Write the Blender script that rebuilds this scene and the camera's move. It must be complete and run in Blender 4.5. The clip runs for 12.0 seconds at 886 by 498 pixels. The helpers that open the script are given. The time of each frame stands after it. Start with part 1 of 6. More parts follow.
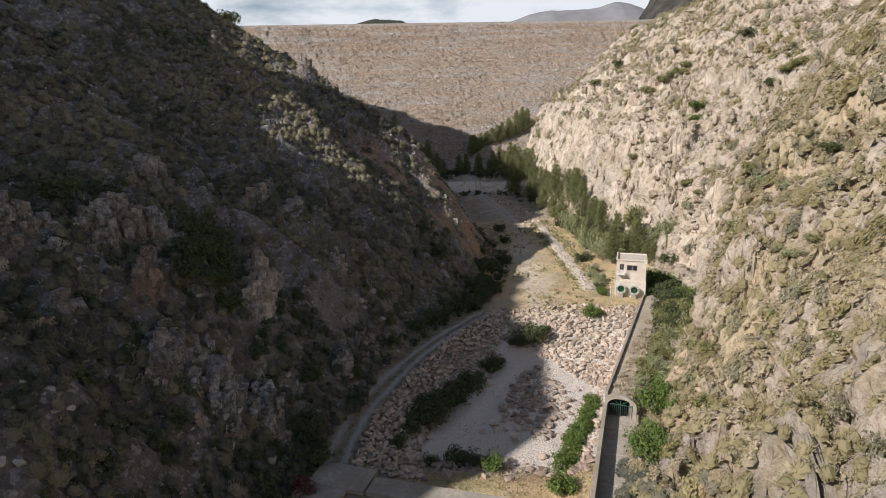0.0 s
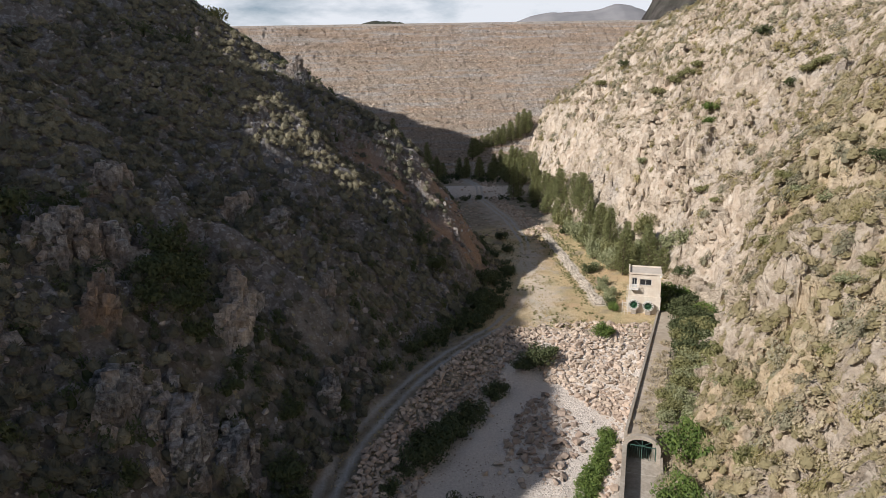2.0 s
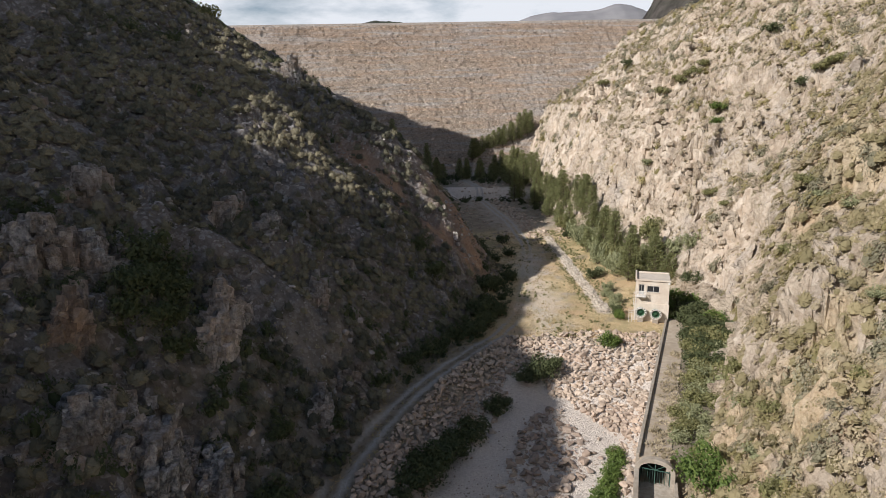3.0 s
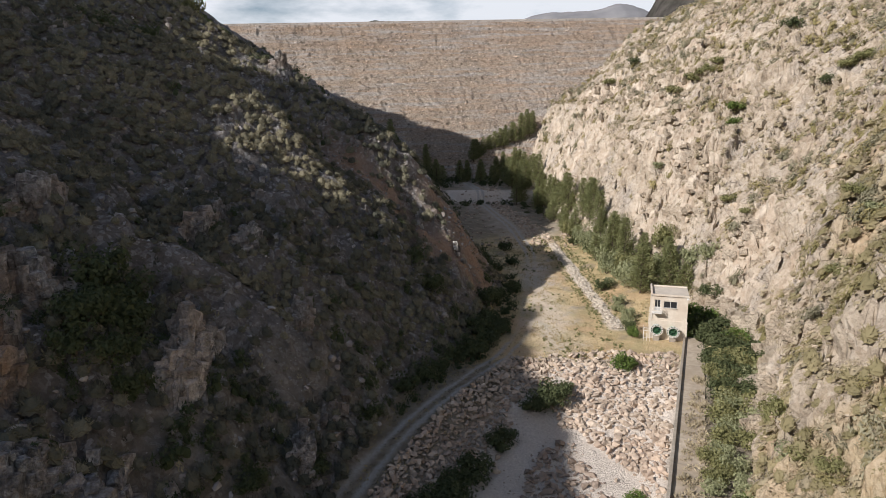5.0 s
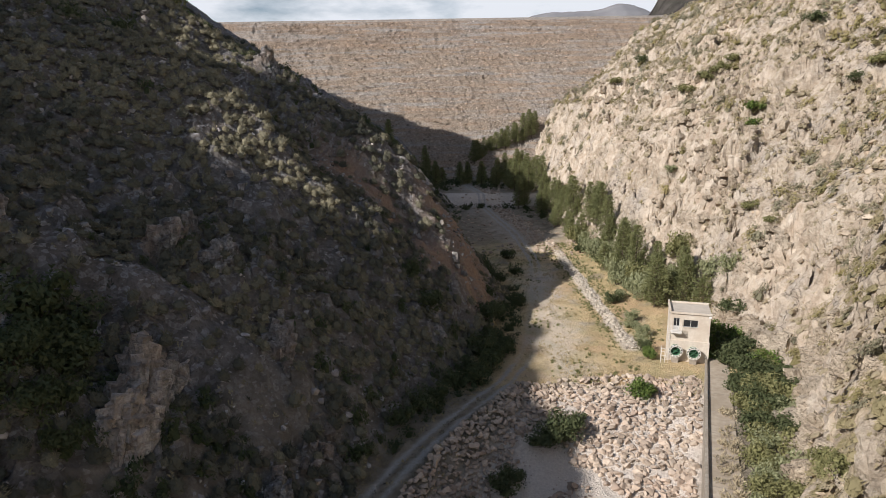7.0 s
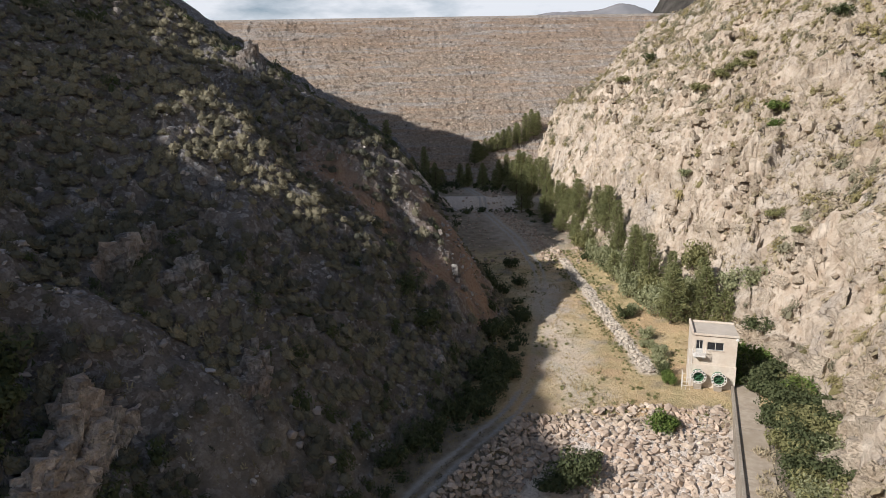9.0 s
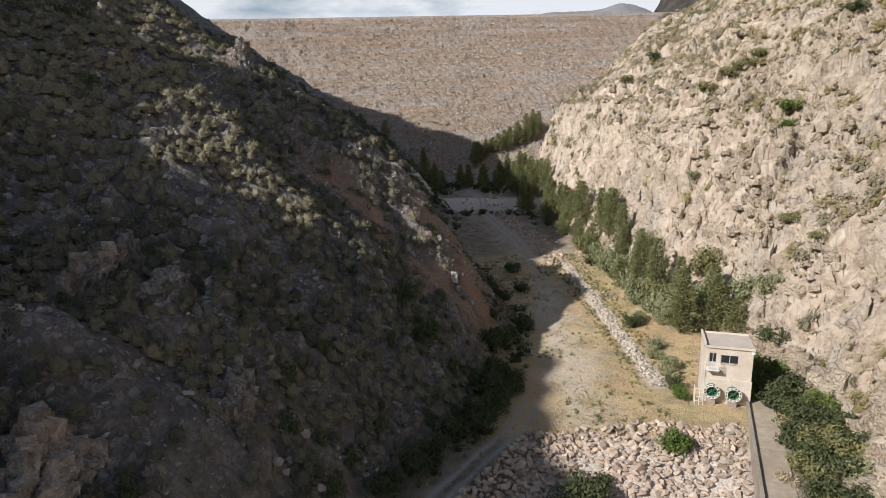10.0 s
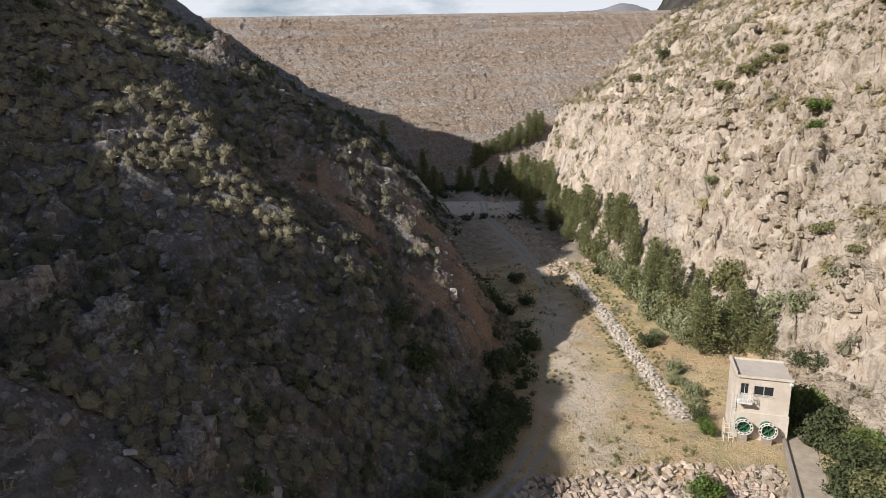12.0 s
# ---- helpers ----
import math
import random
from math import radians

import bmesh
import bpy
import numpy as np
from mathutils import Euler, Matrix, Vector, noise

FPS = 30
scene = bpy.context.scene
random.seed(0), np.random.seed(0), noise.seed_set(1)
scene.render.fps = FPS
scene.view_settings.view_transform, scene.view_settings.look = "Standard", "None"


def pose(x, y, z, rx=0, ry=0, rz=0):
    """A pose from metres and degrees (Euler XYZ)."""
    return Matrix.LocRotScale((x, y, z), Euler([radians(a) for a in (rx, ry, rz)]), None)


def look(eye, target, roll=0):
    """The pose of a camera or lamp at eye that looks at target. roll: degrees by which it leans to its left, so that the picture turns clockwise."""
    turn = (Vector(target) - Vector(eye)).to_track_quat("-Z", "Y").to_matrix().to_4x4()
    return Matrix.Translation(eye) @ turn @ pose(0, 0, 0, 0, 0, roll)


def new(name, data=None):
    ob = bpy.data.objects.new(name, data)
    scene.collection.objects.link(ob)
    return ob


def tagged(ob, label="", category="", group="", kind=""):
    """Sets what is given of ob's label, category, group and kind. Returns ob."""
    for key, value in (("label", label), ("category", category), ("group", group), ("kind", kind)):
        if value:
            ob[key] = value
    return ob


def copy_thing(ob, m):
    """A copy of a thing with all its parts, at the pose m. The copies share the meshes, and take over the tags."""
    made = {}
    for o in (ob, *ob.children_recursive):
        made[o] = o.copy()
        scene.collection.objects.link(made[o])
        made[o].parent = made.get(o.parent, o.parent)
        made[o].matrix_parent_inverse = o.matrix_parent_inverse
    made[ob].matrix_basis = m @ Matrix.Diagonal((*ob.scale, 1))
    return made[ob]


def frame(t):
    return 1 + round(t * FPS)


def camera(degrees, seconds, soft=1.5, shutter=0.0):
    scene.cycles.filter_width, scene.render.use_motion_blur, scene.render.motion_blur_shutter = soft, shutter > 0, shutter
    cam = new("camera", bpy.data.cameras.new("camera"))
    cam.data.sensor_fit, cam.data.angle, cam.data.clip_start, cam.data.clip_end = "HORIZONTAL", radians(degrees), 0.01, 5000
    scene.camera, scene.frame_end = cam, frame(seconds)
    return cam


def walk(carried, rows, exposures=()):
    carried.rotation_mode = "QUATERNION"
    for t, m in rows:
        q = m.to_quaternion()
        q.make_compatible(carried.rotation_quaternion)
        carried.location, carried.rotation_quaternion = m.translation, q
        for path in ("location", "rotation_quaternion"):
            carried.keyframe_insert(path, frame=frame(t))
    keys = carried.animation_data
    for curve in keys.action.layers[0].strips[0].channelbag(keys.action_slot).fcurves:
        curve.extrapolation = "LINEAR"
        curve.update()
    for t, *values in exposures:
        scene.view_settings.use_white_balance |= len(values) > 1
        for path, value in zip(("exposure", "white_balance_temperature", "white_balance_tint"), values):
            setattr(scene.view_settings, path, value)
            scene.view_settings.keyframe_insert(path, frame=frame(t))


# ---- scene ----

# ------------------------------------------------------------------ camera
cam = camera(72.0, 12.0, 0.6)
EYE = 36.0


def drone(t):
    """Level flight up the gorge at a steady 4.5 m/s."""
    s = t / 12.0
    yaw, pitch = radians(0.19 * (s - 0.5)), radians(-12.52 + 0.13 * (s - 0.5) - (0.16 if t == 0 else 0.0))
    eye = Vector((1.96 * s, 54.27 * s, EYE))
    ahead = Vector((-math.sin(yaw) * math.cos(pitch), math.cos(yaw) * math.cos(pitch), math.sin(pitch)))
    return look(eye, eye + ahead * 100.0, -0.9)


walk(cam, [(t, drone(t)) for t in (0.0, 0.4, 1.0, 2.0, 3.0, 4.0, 5.0, 6.0, 7.0, 8.0, 9.0, 10.0, 11.0, 12.0)],
     exposures=[(0.0, 0.0), (12.0, 0.0)])

# ------------------------------------------------------------------ sky and sun
TO_SUN = Vector((-0.73, -0.41, 0.583)).normalized()
world = bpy.data.worlds.new("sky")
scene.world = world
world.use_nodes = True
wn, wl = world.node_tree.nodes, world.node_tree.links
wn.clear()
w_out = wn.new("ShaderNodeOutputWorld")
w_bg = wn.new("ShaderNodeBackground")
w_bg.inputs["Strength"].default_value = 0.085
w_sky = wn.new("ShaderNodeTexSky")
w_sky.sky_type = "NISHITA"
w_sky.sun_disc = False
w_sky.sun_elevation = math.asin(TO_SUN.z)
w_sky.sun_rotation = math.atan2(TO_SUN.x, TO_SUN.y)
# broken white cloud over the blue
w_tc = wn.new("ShaderNodeTexCoord")
w_map = wn.new("ShaderNodeMapping")
w_map.inputs["Scale"].default_value = (1.0, 1.0, 3.2)
w_noise = wn.new("ShaderNodeTexNoise")
w_noise.inputs["Scale"].default_value = 5.0
w_noise.inputs["Detail"].default_value = 7.0
w_noise.inputs["Roughness"].default_value = 0.55
w_ramp = wn.new("ShaderNodeValToRGB")
w_ramp.color_ramp.elements[0].position = 0.26
w_ramp.color_ramp.elements[0].color = (0.0, 0.0, 0.0, 1)
w_ramp.color_ramp.elements[1].position = 0.50
w_ramp.color_ramp.elements[1].color = (1, 1, 1, 1)
w_mix = wn.new("ShaderNodeMix")
w_mix.data_type = "RGBA"
w_mix.inputs["B"].default_value = (9.4, 9.8, 10.6, 1)
wl.new(w_tc.outputs["Generated"], w_map.inputs["Vector"])
wl.new(w_map.outputs["Vector"], w_noise.inputs["Vector"])
wl.new(w_noise.outputs["Fac"], w_ramp.inputs["Fac"])
# the cloud lies in a bank low over the horizon, and thins out overhead
w_sep = wn.new("ShaderNodeSeparateXYZ")
w_low = wn.new("ShaderNodeMapRange")
w_low.interpolation_type = "SMOOTHSTEP"
w_low.inputs["From Min"].default_value, w_low.inputs["From Max"].default_value = 0.17, 0.42
w_low.inputs["To Min"].default_value, w_low.inputs["To Max"].default_value = 1.0, 0.03
w_mul = wn.new("ShaderNodeMath")
w_mul.operation = "MULTIPLY"
wl.new(w_tc.outputs["Generated"], w_sep.inputs["Vector"])
wl.new(w_sep.outputs["Z"], w_low.inputs["Value"])
wl.new(w_ramp.outputs["Color"], w_mul.inputs[0])
wl.new(w_low.outputs["Result"], w_mul.inputs[1])
wl.new(w_mul.outputs["Value"], w_mix.inputs["Factor"])
wl.new(w_sky.outputs["Color"], w_mix.inputs["A"])
wl.new(w_mix.outputs["Result"], w_bg.inputs["Color"])
wl.new(w_bg.outputs["Background"], w_out.inputs["Surface"])

sun_data = bpy.data.lights.new("sun", "SUN")
sun_data.energy = 5.6
sun_data.angle = radians(0.53)
sun_data.color = (1.0, 0.95, 0.915)
sun = new("sun", sun_data)
sun.matrix_world = look(TO_SUN * 900.0, (0, 0, 0))


# ------------------------------------------------------------------ noise and small maths
def sstep(a, b, x):
    t = np.clip((x - a) / (b - a), 0.0, 1.0)
    return t * t * (3 - 2 * t)


def lattice(ix, iy, seed):
    h = (ix.astype(np.int64) * 374761393 + iy.astype(np.int64) * 668265263 + seed * 974634217) & 0x7FFFFFFF
    h = ((h ^ (h >> 13)) * 1274126177) & 0x7FFFFFFF
    return ((h ^ (h >> 16)) & 0xFFFF) / 32767.5 - 1.0


def vnoise(x, y, seed=0):
    """Smooth value noise, -1 to 1."""
    ix, iy = np.floor(x), np.floor(y)
    u, v = x - ix, y - iy
    u, v = u * u * u * (u * (6 * u - 15) + 10), v * v * v * (v * (6 * v - 15) + 10)
    a, b = lattice(ix, iy, seed), lattice(ix + 1, iy, seed)
    c, d = lattice(ix, iy + 1, seed), lattice(ix + 1, iy + 1, seed)
    return (a + (b - a) * u) * (1 - v) + (c + (d - c) * u) * v


def fbm(x, y, size, octaves=4, seed=0, gain=0.5):
    total, amp, f = 0.0, 1.0, 1.0 / size
    for k in range(octaves):
        cs, sn = math.cos(0.7 * k), math.sin(0.7 * k)
        total = total + amp * vnoise((cs * x - sn * y) * f + 17.3 * k, (sn * x + cs * y) * f - 9.1 * k, seed + k)
        amp, f = amp * gain, f * 2.03
    return total


def ridged(x, y, size, octaves=4, seed=0):
    total, amp, f = 0.0, 1.0, 1.0 / size
    for k in range(octaves):
        n = 1.0 - np.abs(vnoise(x * f + 31.7 * k, y * f + 5.3 * k, seed + k)) * 2.0
        total = total + amp * n
        amp, f = amp * 0.5, f * 2.1
    return total


def blocks(x, y, size, seed=0, skew=0.0):
    """Jointed rock: each irregular cell has a height of its own; also the distance to the joint."""
    u, v = x / size + skew * y / size, y / size
    iu, iv = np.floor(u), np.floor(v)
    best, second, value = np.full(u.shape, 9.0), np.full(u.shape, 9.0), np.zeros(u.shape)
    for a in (-1, 0, 1):
        for b in (-1, 0, 1):
            cu, cv = iu + a, iv + b
            px, py = cu + 0.5 + 0.45 * lattice(cu, cv, seed), cv + 0.5 + 0.45 * lattice(cu, cv, seed + 7)
            d = np.hypot(u - px, v - py)
            near = d < best
            second = np.where(near, best, np.minimum(second, d))
            tilt = (u - px) * lattice(cu, cv, seed + 23) + (v - py) * lattice(cu, cv, seed + 29)
            value = np.where(near, lattice(cu, cv, seed + 13) + 0.9 * tilt, value)
            best = np.where(near, d, best)
    return value, second - best


def line(y, stations):
    """Smooth value along the valley from (y, value) stations."""
    ys, vs = np.array([a for a, _ in stations], float), np.array([b for _, b in stations], float)
    return (np.interp(y - 5, ys, vs) + np.interp(y, ys, vs) * 2 + np.interp(y + 5, ys, vs)) / 4


# ------------------------------------------------------------------ the lie of the land
LEFT_FOOT = [(-60, -24), (0, -23), (54, -19.3), (65, -16.8), (75, -13.3), (85, -9.3), (95, -5.8), (105, -2), (113, 2.5), (126, 7.5), (132, 9), (139, 10.5), (148, 16), (156, 14.5), (170, 10), (195, 7), (225, 4), (270, 4), (330, 4), (420, -10)]
LEFT_UPPER = [(-60, 0.55), (60, 0.55), (95, 0.52), (107, 0.56), (125, 0.62), (138, 0.56), (148, 0.64), (158, 0.66), (205, 0.68), (225, 0.68), (420, 0.64)]
LEFT_BREAK = [(-60, 25), (120, 25), (129, 21), (150, 21), (158, 27), (165, 38), (205, 38), (230, 25), (420, 25)]
LEFT_LOWER = [(-60, 0.97), (120, 0.97), (129, 1.2), (152, 1.2), (162, 1.08), (205, 1.06), (225, 0.97), (420, 0.97)]
# the high ridge behind, with its notch, that shades the gorge
LEFT_RIDGE = [(-60, 66), (0, 76), (6, 88), (12, 92.5), (25, 94), (51, 96), (67, 98.5), (70, 92), (73, 90.5), (77, 90), (80, 90), (83, 92), (87, 96), (91, 104), (97, 110), (105, 110), (108, 101), (110, 96), (112, 94), (121, 94), (124, 101), (128, 118), (149, 156), (250, 159), (322, 123), (395, 96), (420, 80)]
RIDGE_BACK = [(-60, 106), (125, 106), (149, 150), (420, 150)]
RIGHT_FOOT = [(-60, 12), (0, 10), (40, 14.5), (57, 19.8), (67, 23.8), (74, 27.4), (80, 31.0), (90, 37.0), (97, 41.8), (106, 46.5), (114, 48), (120, 48), (130, 47), (140, 45.3), (155, 43), (180, 41), (205, 40), (235, 39), (260, 37.5), (300, 37.5), (330, 42), (420, 60)]
RIGHT_STEEP = [(-60, 1.0), (57, 1.25), (66, 1.6), (73, 2.4), (80, 3.1), (91, 5.0), (98, 4.6), (106, 2.4), (114, 1.3), (124, 1.75), (135, 1.6), (145, 1.5), (157, 1.8), (170, 2.3), (185, 2.1), (215, 2.4), (250, 2.8), (265, 3.1), (310, 3.1), (420, 1.0)]
RIGHT_BREAK = [(-60, 12), (57, 13), (66, 12), (73, 9.5), (80, 7), (91, 4.4), (98, 4.8), (106, 6.5), (114, 10), (135, 12), (157, 14), (185, 13), (250, 12), (265, 11.5), (420, 11.5)]
RIGHT_UPPER = [(-60, 0.9), (73, 1.0), (80, 1.2), (91, 1.5), (98, 1.6), (106, 1.4), (114, 1.1), (124, 1.0), (145, 0.92), (160, 0.75), (170, 0.92), (185, 0.98), (215, 1.05), (250, 0.85), (310, 0.82), (420, 0.8)]
DAM_CREST_Y, DAM_CREST_Z, DAM_SLOPE = 455.0, 97.0, 0.69


def road_x(y):
    return line(y, [(30, -13.5), (58, -13.2), (65, -12.7), (72, -11.8), (76, -11.0), (80, -9.3), (88, -6.0), (93, -3.5), (100, 1.0), (104, 4.0), (113, 10.5), (124, 15), (150, 20), (180, 24), (215, 23), (260, 18), (330, 8)])


def deck_x(y):
    """Left edge of the gallery."""
    return 18.8 + (y - 67.0) * np.where(y > 67.0, 0.425, 0.33)


def terrace_z(y):
    return -1.4 + 1.2 * sstep(125, 190, y)


def road_z(y):
    return -3.6 + 2.4 * sstep(60, 112, y)


def floor_z(x, y):
    road = road_z(y)
    bank = sstep(0, 7.6, x - road_x(y) - 2.2)
    bed = -5.6 + 1.8 * (1 - sstep(58, 66, y)) + 4.0 * sstep(90, 112, y + 1.5 * vnoise(x / 6, y / 6, 5))
    low = road * (1 - bank) + bed * bank
    right = sstep(-4.5, 0.0, x - deck_x(y)) * (1 - sstep(100, 108, y))
    low = low + right * 1.3
    up = sstep(107, 113, y)
    z = low * (1 - up) + terrace_z(y) * up
    z = z + 1.2 * sstep(33, 44, x) * sstep(120, 135, y)
    z = z + 4.5 * sstep(269, 273, y + 0.10 * (x - 20) + 3 * vnoise(x / 9, y / 9, 8)) + 0.006 * np.clip(y - 200, 0, 200)
    return z


LEFT_CRAGS = [(-25.2, 82.4, 2.4), (-24.4, 79.0, 2.6), (-23.8, 75.5, 2.2), (-36.0, 75.5, 4.5), (-38.5, 71.0, 4.0), (-24.0, 61.5, 3.6), (-20.5, 64.5, 2.6), (-28.5, 59.5, 3.4), (-31.5, 152.5, 3.0), (-17.0, 95.5, 2.0), (-24.0, 100.5, 2.0), (-30.0, 98.5, 2.2), (-41.0, 85.0, 3.0), (-14.0, 80.0, 2.0), (-33.0, 66.0, 2.6), (-45.0, 60.0, 4.0)]
RIGHT_CRAGS = [(56.0, 152.0, 4.5), (57.5, 164.0, 5.5), (58.5, 178.0, 6.0), (63.0, 195.0, 7.0), (69.0, 170.0, 4.0), (77.0, 205.0, 6.0), (56.0, 130.0, 4.0), (60.0, 225.0, 9.0), (60.0, 250.0, 9.0)]

CLIFFS = [(float(line(np.array(float(y)), RIGHT_FOOT)) + 2.2, y, 2.6) for y in (84, 89, 94, 99, 104, 118, 124, 130)]


def crag_mask(x, y, crags):
    m = 0.0
    for cx, cy, cr in crags:
        m = np.maximum(m, np.exp(-(((x - cx) / cr) ** 2 + ((y - cy) / cr) ** 2) ** 1.5))
    return m


def deck_z(y):
    return 1.1 - 0.0483 * (y - 69.5)


def smax(a, b, k):
    h = np.clip(0.5 + 0.5 * (a - b) / k, 0, 1)
    return b * (1 - h) + a * h + k * h * (1 - h)


def land(x, y):
    """Height of the ground, and how rocky it is."""
    warp = 2.4 * fbm(x, y, 17, 3, 21)
    dl = line(y, LEFT_FOOT) - x + warp * 0.9
    gully = fbm(x * 0.35 + y * 0.12, y, 11, 3, 3)
    upper = line(y, LEFT_UPPER)
    low = line(y, LEFT_LOWER)
    bend = line(y, LEFT_BREAK)
    zl = low * np.minimum(dl, bend) + upper * np.maximum(dl - bend, 0)
    crest = line(y, RIDGE_BACK)
    back = sstep(crest - 26, crest, -x)
    zl = zl * (1 - back) + np.maximum(zl, line(y, LEFT_RIDGE)) * back
    # a rib whose far side falls into a gully
    u = y - 127.5 + 0.2 * (x + 38) + 1.5 * fbm(x, y, 8, 2, 33)
    along = sstep(-60, -42, x) * (1 - sstep(-8, 3, x))
    zl = zl + along * (2.4 * np.exp(-(u / 6.5) ** 2) - 5.0 * sstep(0, 9, u) * (1 - sstep(13, 26, u)))
    zl = zl + 3.4 * np.exp(-((y - 151 + 0.12 * (x + 30)) / 9.0) ** 2) * sstep(12, 30, dl) * (1 - 0.7 * sstep(46, 60, dl))
    zl = zl + 2.0 * gully * sstep(2, 14, dl) + 0.9 * ridged(x, y, 6, 3, 40) * sstep(1, 8, dl) - 0.8
    cell, joint = blocks(x + 0.8 * vnoise(x / 2, y / 2, 15), y, 2.6, 44, 0.3)
    outcrop = sstep(0.05, 0.5, fbm(x, y, 13, 3, 47)) * sstep(1, 5, dl)
    zl = zl + outcrop * (0.7 * cell - 0.5 * (1 - sstep(0, 0.14, joint)))
    crag_l = crag_mask(x + 0.8 * vnoise(x / 1.5, y / 1.5, 18), y, LEFT_CRAGS)
    cell, joint = blocks(x, y, 1.7, 48, 0.35)
    zl = zl + crag_l * (0.3 + 0.35 * cell - 0.4 * (1 - sstep(0, 0.13, joint)))
    dr = x - line(y, RIGHT_FOOT) + warp * 0.8
    steep = line(y, RIGHT_STEEP)
    brk = line(y, RIGHT_BREAK)
    zr = steep * np.clip(dr, -50, brk) + line(y, RIGHT_UPPER) * np.clip(dr - brk, 0, 300)
    crag_ = ridged(x + 0.3 * y, y - 0.2 * x, 13, 4, 60)
    zr = zr + 1.9 * crag_ * sstep(1, 9, dr) + 2.0 * fbm(x, y, 22, 3, 71) * sstep(3, 16, dr) - 1.0
    ledge = zr + 1.2 * fbm(x, y, 9, 2, 75)
    zr = zr + 0.6 * np.sin(ledge * 1.05) * sstep(2, 8, dr)
    cell, joint = blocks(x + 1.2 * vnoise(x / 3, y / 3, 16), y + 0.9 * vnoise(x / 3, y / 3, 17), 3.6, 64, -0.25)
    cell2, joint2 = blocks(x, y, 1.5, 66, 0.2)
    outcrop = np.maximum(sstep(-0.1, 0.35, fbm(x, y, 16, 3, 67)), 0.9 * (1 - sstep(10, 16, dr))) * sstep(1.0, 4, dr)
    zr = zr + outcrop * (1.5 * cell + 0.5 * cell2 - 1.9 * (1 - sstep(0, 0.10, joint)) - 0.4 * (1 - sstep(0, 0.15, joint2)))
    crag_r = crag_mask(x, y, RIGHT_CRAGS)
    cell3, joint3 = blocks(x + 0.5 * y, y, 2.4, 68, 0.3)
    zr = zr + crag_r * (0.8 + 1.4 * cell3 - 1.6 * (1 - sstep(0, 0.11, joint3)))
    zr = np.where(zr > 73, 73 + 40 * np.tanh((zr - 73) * 0.3 / 40), zr)
    f = floor_z(x, y) + 0.10 * fbm(x, y, 2.6, 3, 90) + 0.12 * fbm(x, y, 14, 2, 95)
    beside = sstep(2.6, 3.3, x - deck_x(y)) * sstep(66, 71, y) * (1 - sstep(118, 124, y))
    f = f + np.maximum(deck_z(y) + 0.15 * fbm(x, y, 2.0, 2, 97) - f, 0) * beside
    z = smax(smax(zl, f, 1.4), zr, 1.2)
    rocky = sstep(0.2, 1.1, np.maximum(zl, zr) - f)
    fine = 0.30 * fbm(x, y, 1.5, 3, 120) * rocky
    return z + fine, rocky


def ground_z(x, y):
    return land(np.asarray(x, float), np.asarray(y, float))[0]


# ------------------------------------------------------------------ materials
def shader(name, build, rough=0.9, spec=0.25):
    m = bpy.data.materials.new(name)
    m.use_nodes = True
    nt = m.node_tree
    p = nt.nodes["Principled BSDF"]
    p.inputs["Roughness"].default_value = rough
    p.inputs["Specular IOR Level"].default_value = spec
    build(nt, p)
    return m


def place(nt):
    return nt.nodes.new("ShaderNodeNewGeometry").outputs["Position"]


def noise_fac(nt, vec, scale, detail=4.0, rough=0.55, lo=0.35, hi=0.65):
    n = nt.nodes.new("ShaderNodeTexNoise")
    n.inputs["Scale"].default_value, n.inputs["Detail"].default_value, n.inputs["Roughness"].default_value = scale, detail, rough
    nt.links.new(vec, n.inputs["Vector"])
    r = nt.nodes.new("ShaderNodeMapRange")
    r.inputs["From Min"].default_value, r.inputs["From Max"].default_value = lo, hi
    nt.links.new(n.outputs["Fac"], r.inputs["Value"])
    return r.outputs["Result"]


def mix(nt, fac, a, b, blend="MIX"):
    n = nt.nodes.new("ShaderNodeMix")
    n.data_type, n.blend_type = "RGBA", blend
    for key, v in (("Factor", fac), ("A", a), ("B", b)):
        if isinstance(v, (int, float)):
            n.inputs[key].default_value = v
        elif isinstance(v, tuple):
            n.inputs[key].default_value = (*v, 1)
        else:
            nt.links.new(v, n.inputs[key])
    return n.outputs["Result"]


def mul(nt, a, b):
    n = nt.nodes.new("ShaderNodeMath")
    n.operation = "MULTIPLY"
    for k, v in enumerate((a, b)):
        if isinstance(v, (int, float)):
            n.inputs[k].default_value = v
        else:
            nt.links.new(v, n.inputs[k])
    return n.outputs["Value"]


def bump(nt, p, height, strength, dist):
    n = nt.nodes.new("ShaderNodeBump")
    n.inputs["Strength"].default_value, n.inputs["Distance"].default_value = strength, dist
    nt.links.new(height, n.inputs["Height"])
    nt.links.new(n.outputs["Normal"], p.inputs["Normal"])


def zone(nt, name):
    n = nt.nodes.new("ShaderNodeAttribute")
    n.attribute_name = name
    return n.outputs["Fac"]


def warped(nt, vec, scale, amount):
    """The place, bent by noise, so that joints run unevenly."""
    n = nt.nodes.new("ShaderNodeTexNoise")
    n.inputs["Scale"].default_value = scale
    nt.links.new(vec, n.inputs["Vector"])
    return mix(nt, 1.0, vec, mix(nt, 1.0, n.outputs["Color"], (amount, amount, amount), "MULTIPLY"), "ADD")


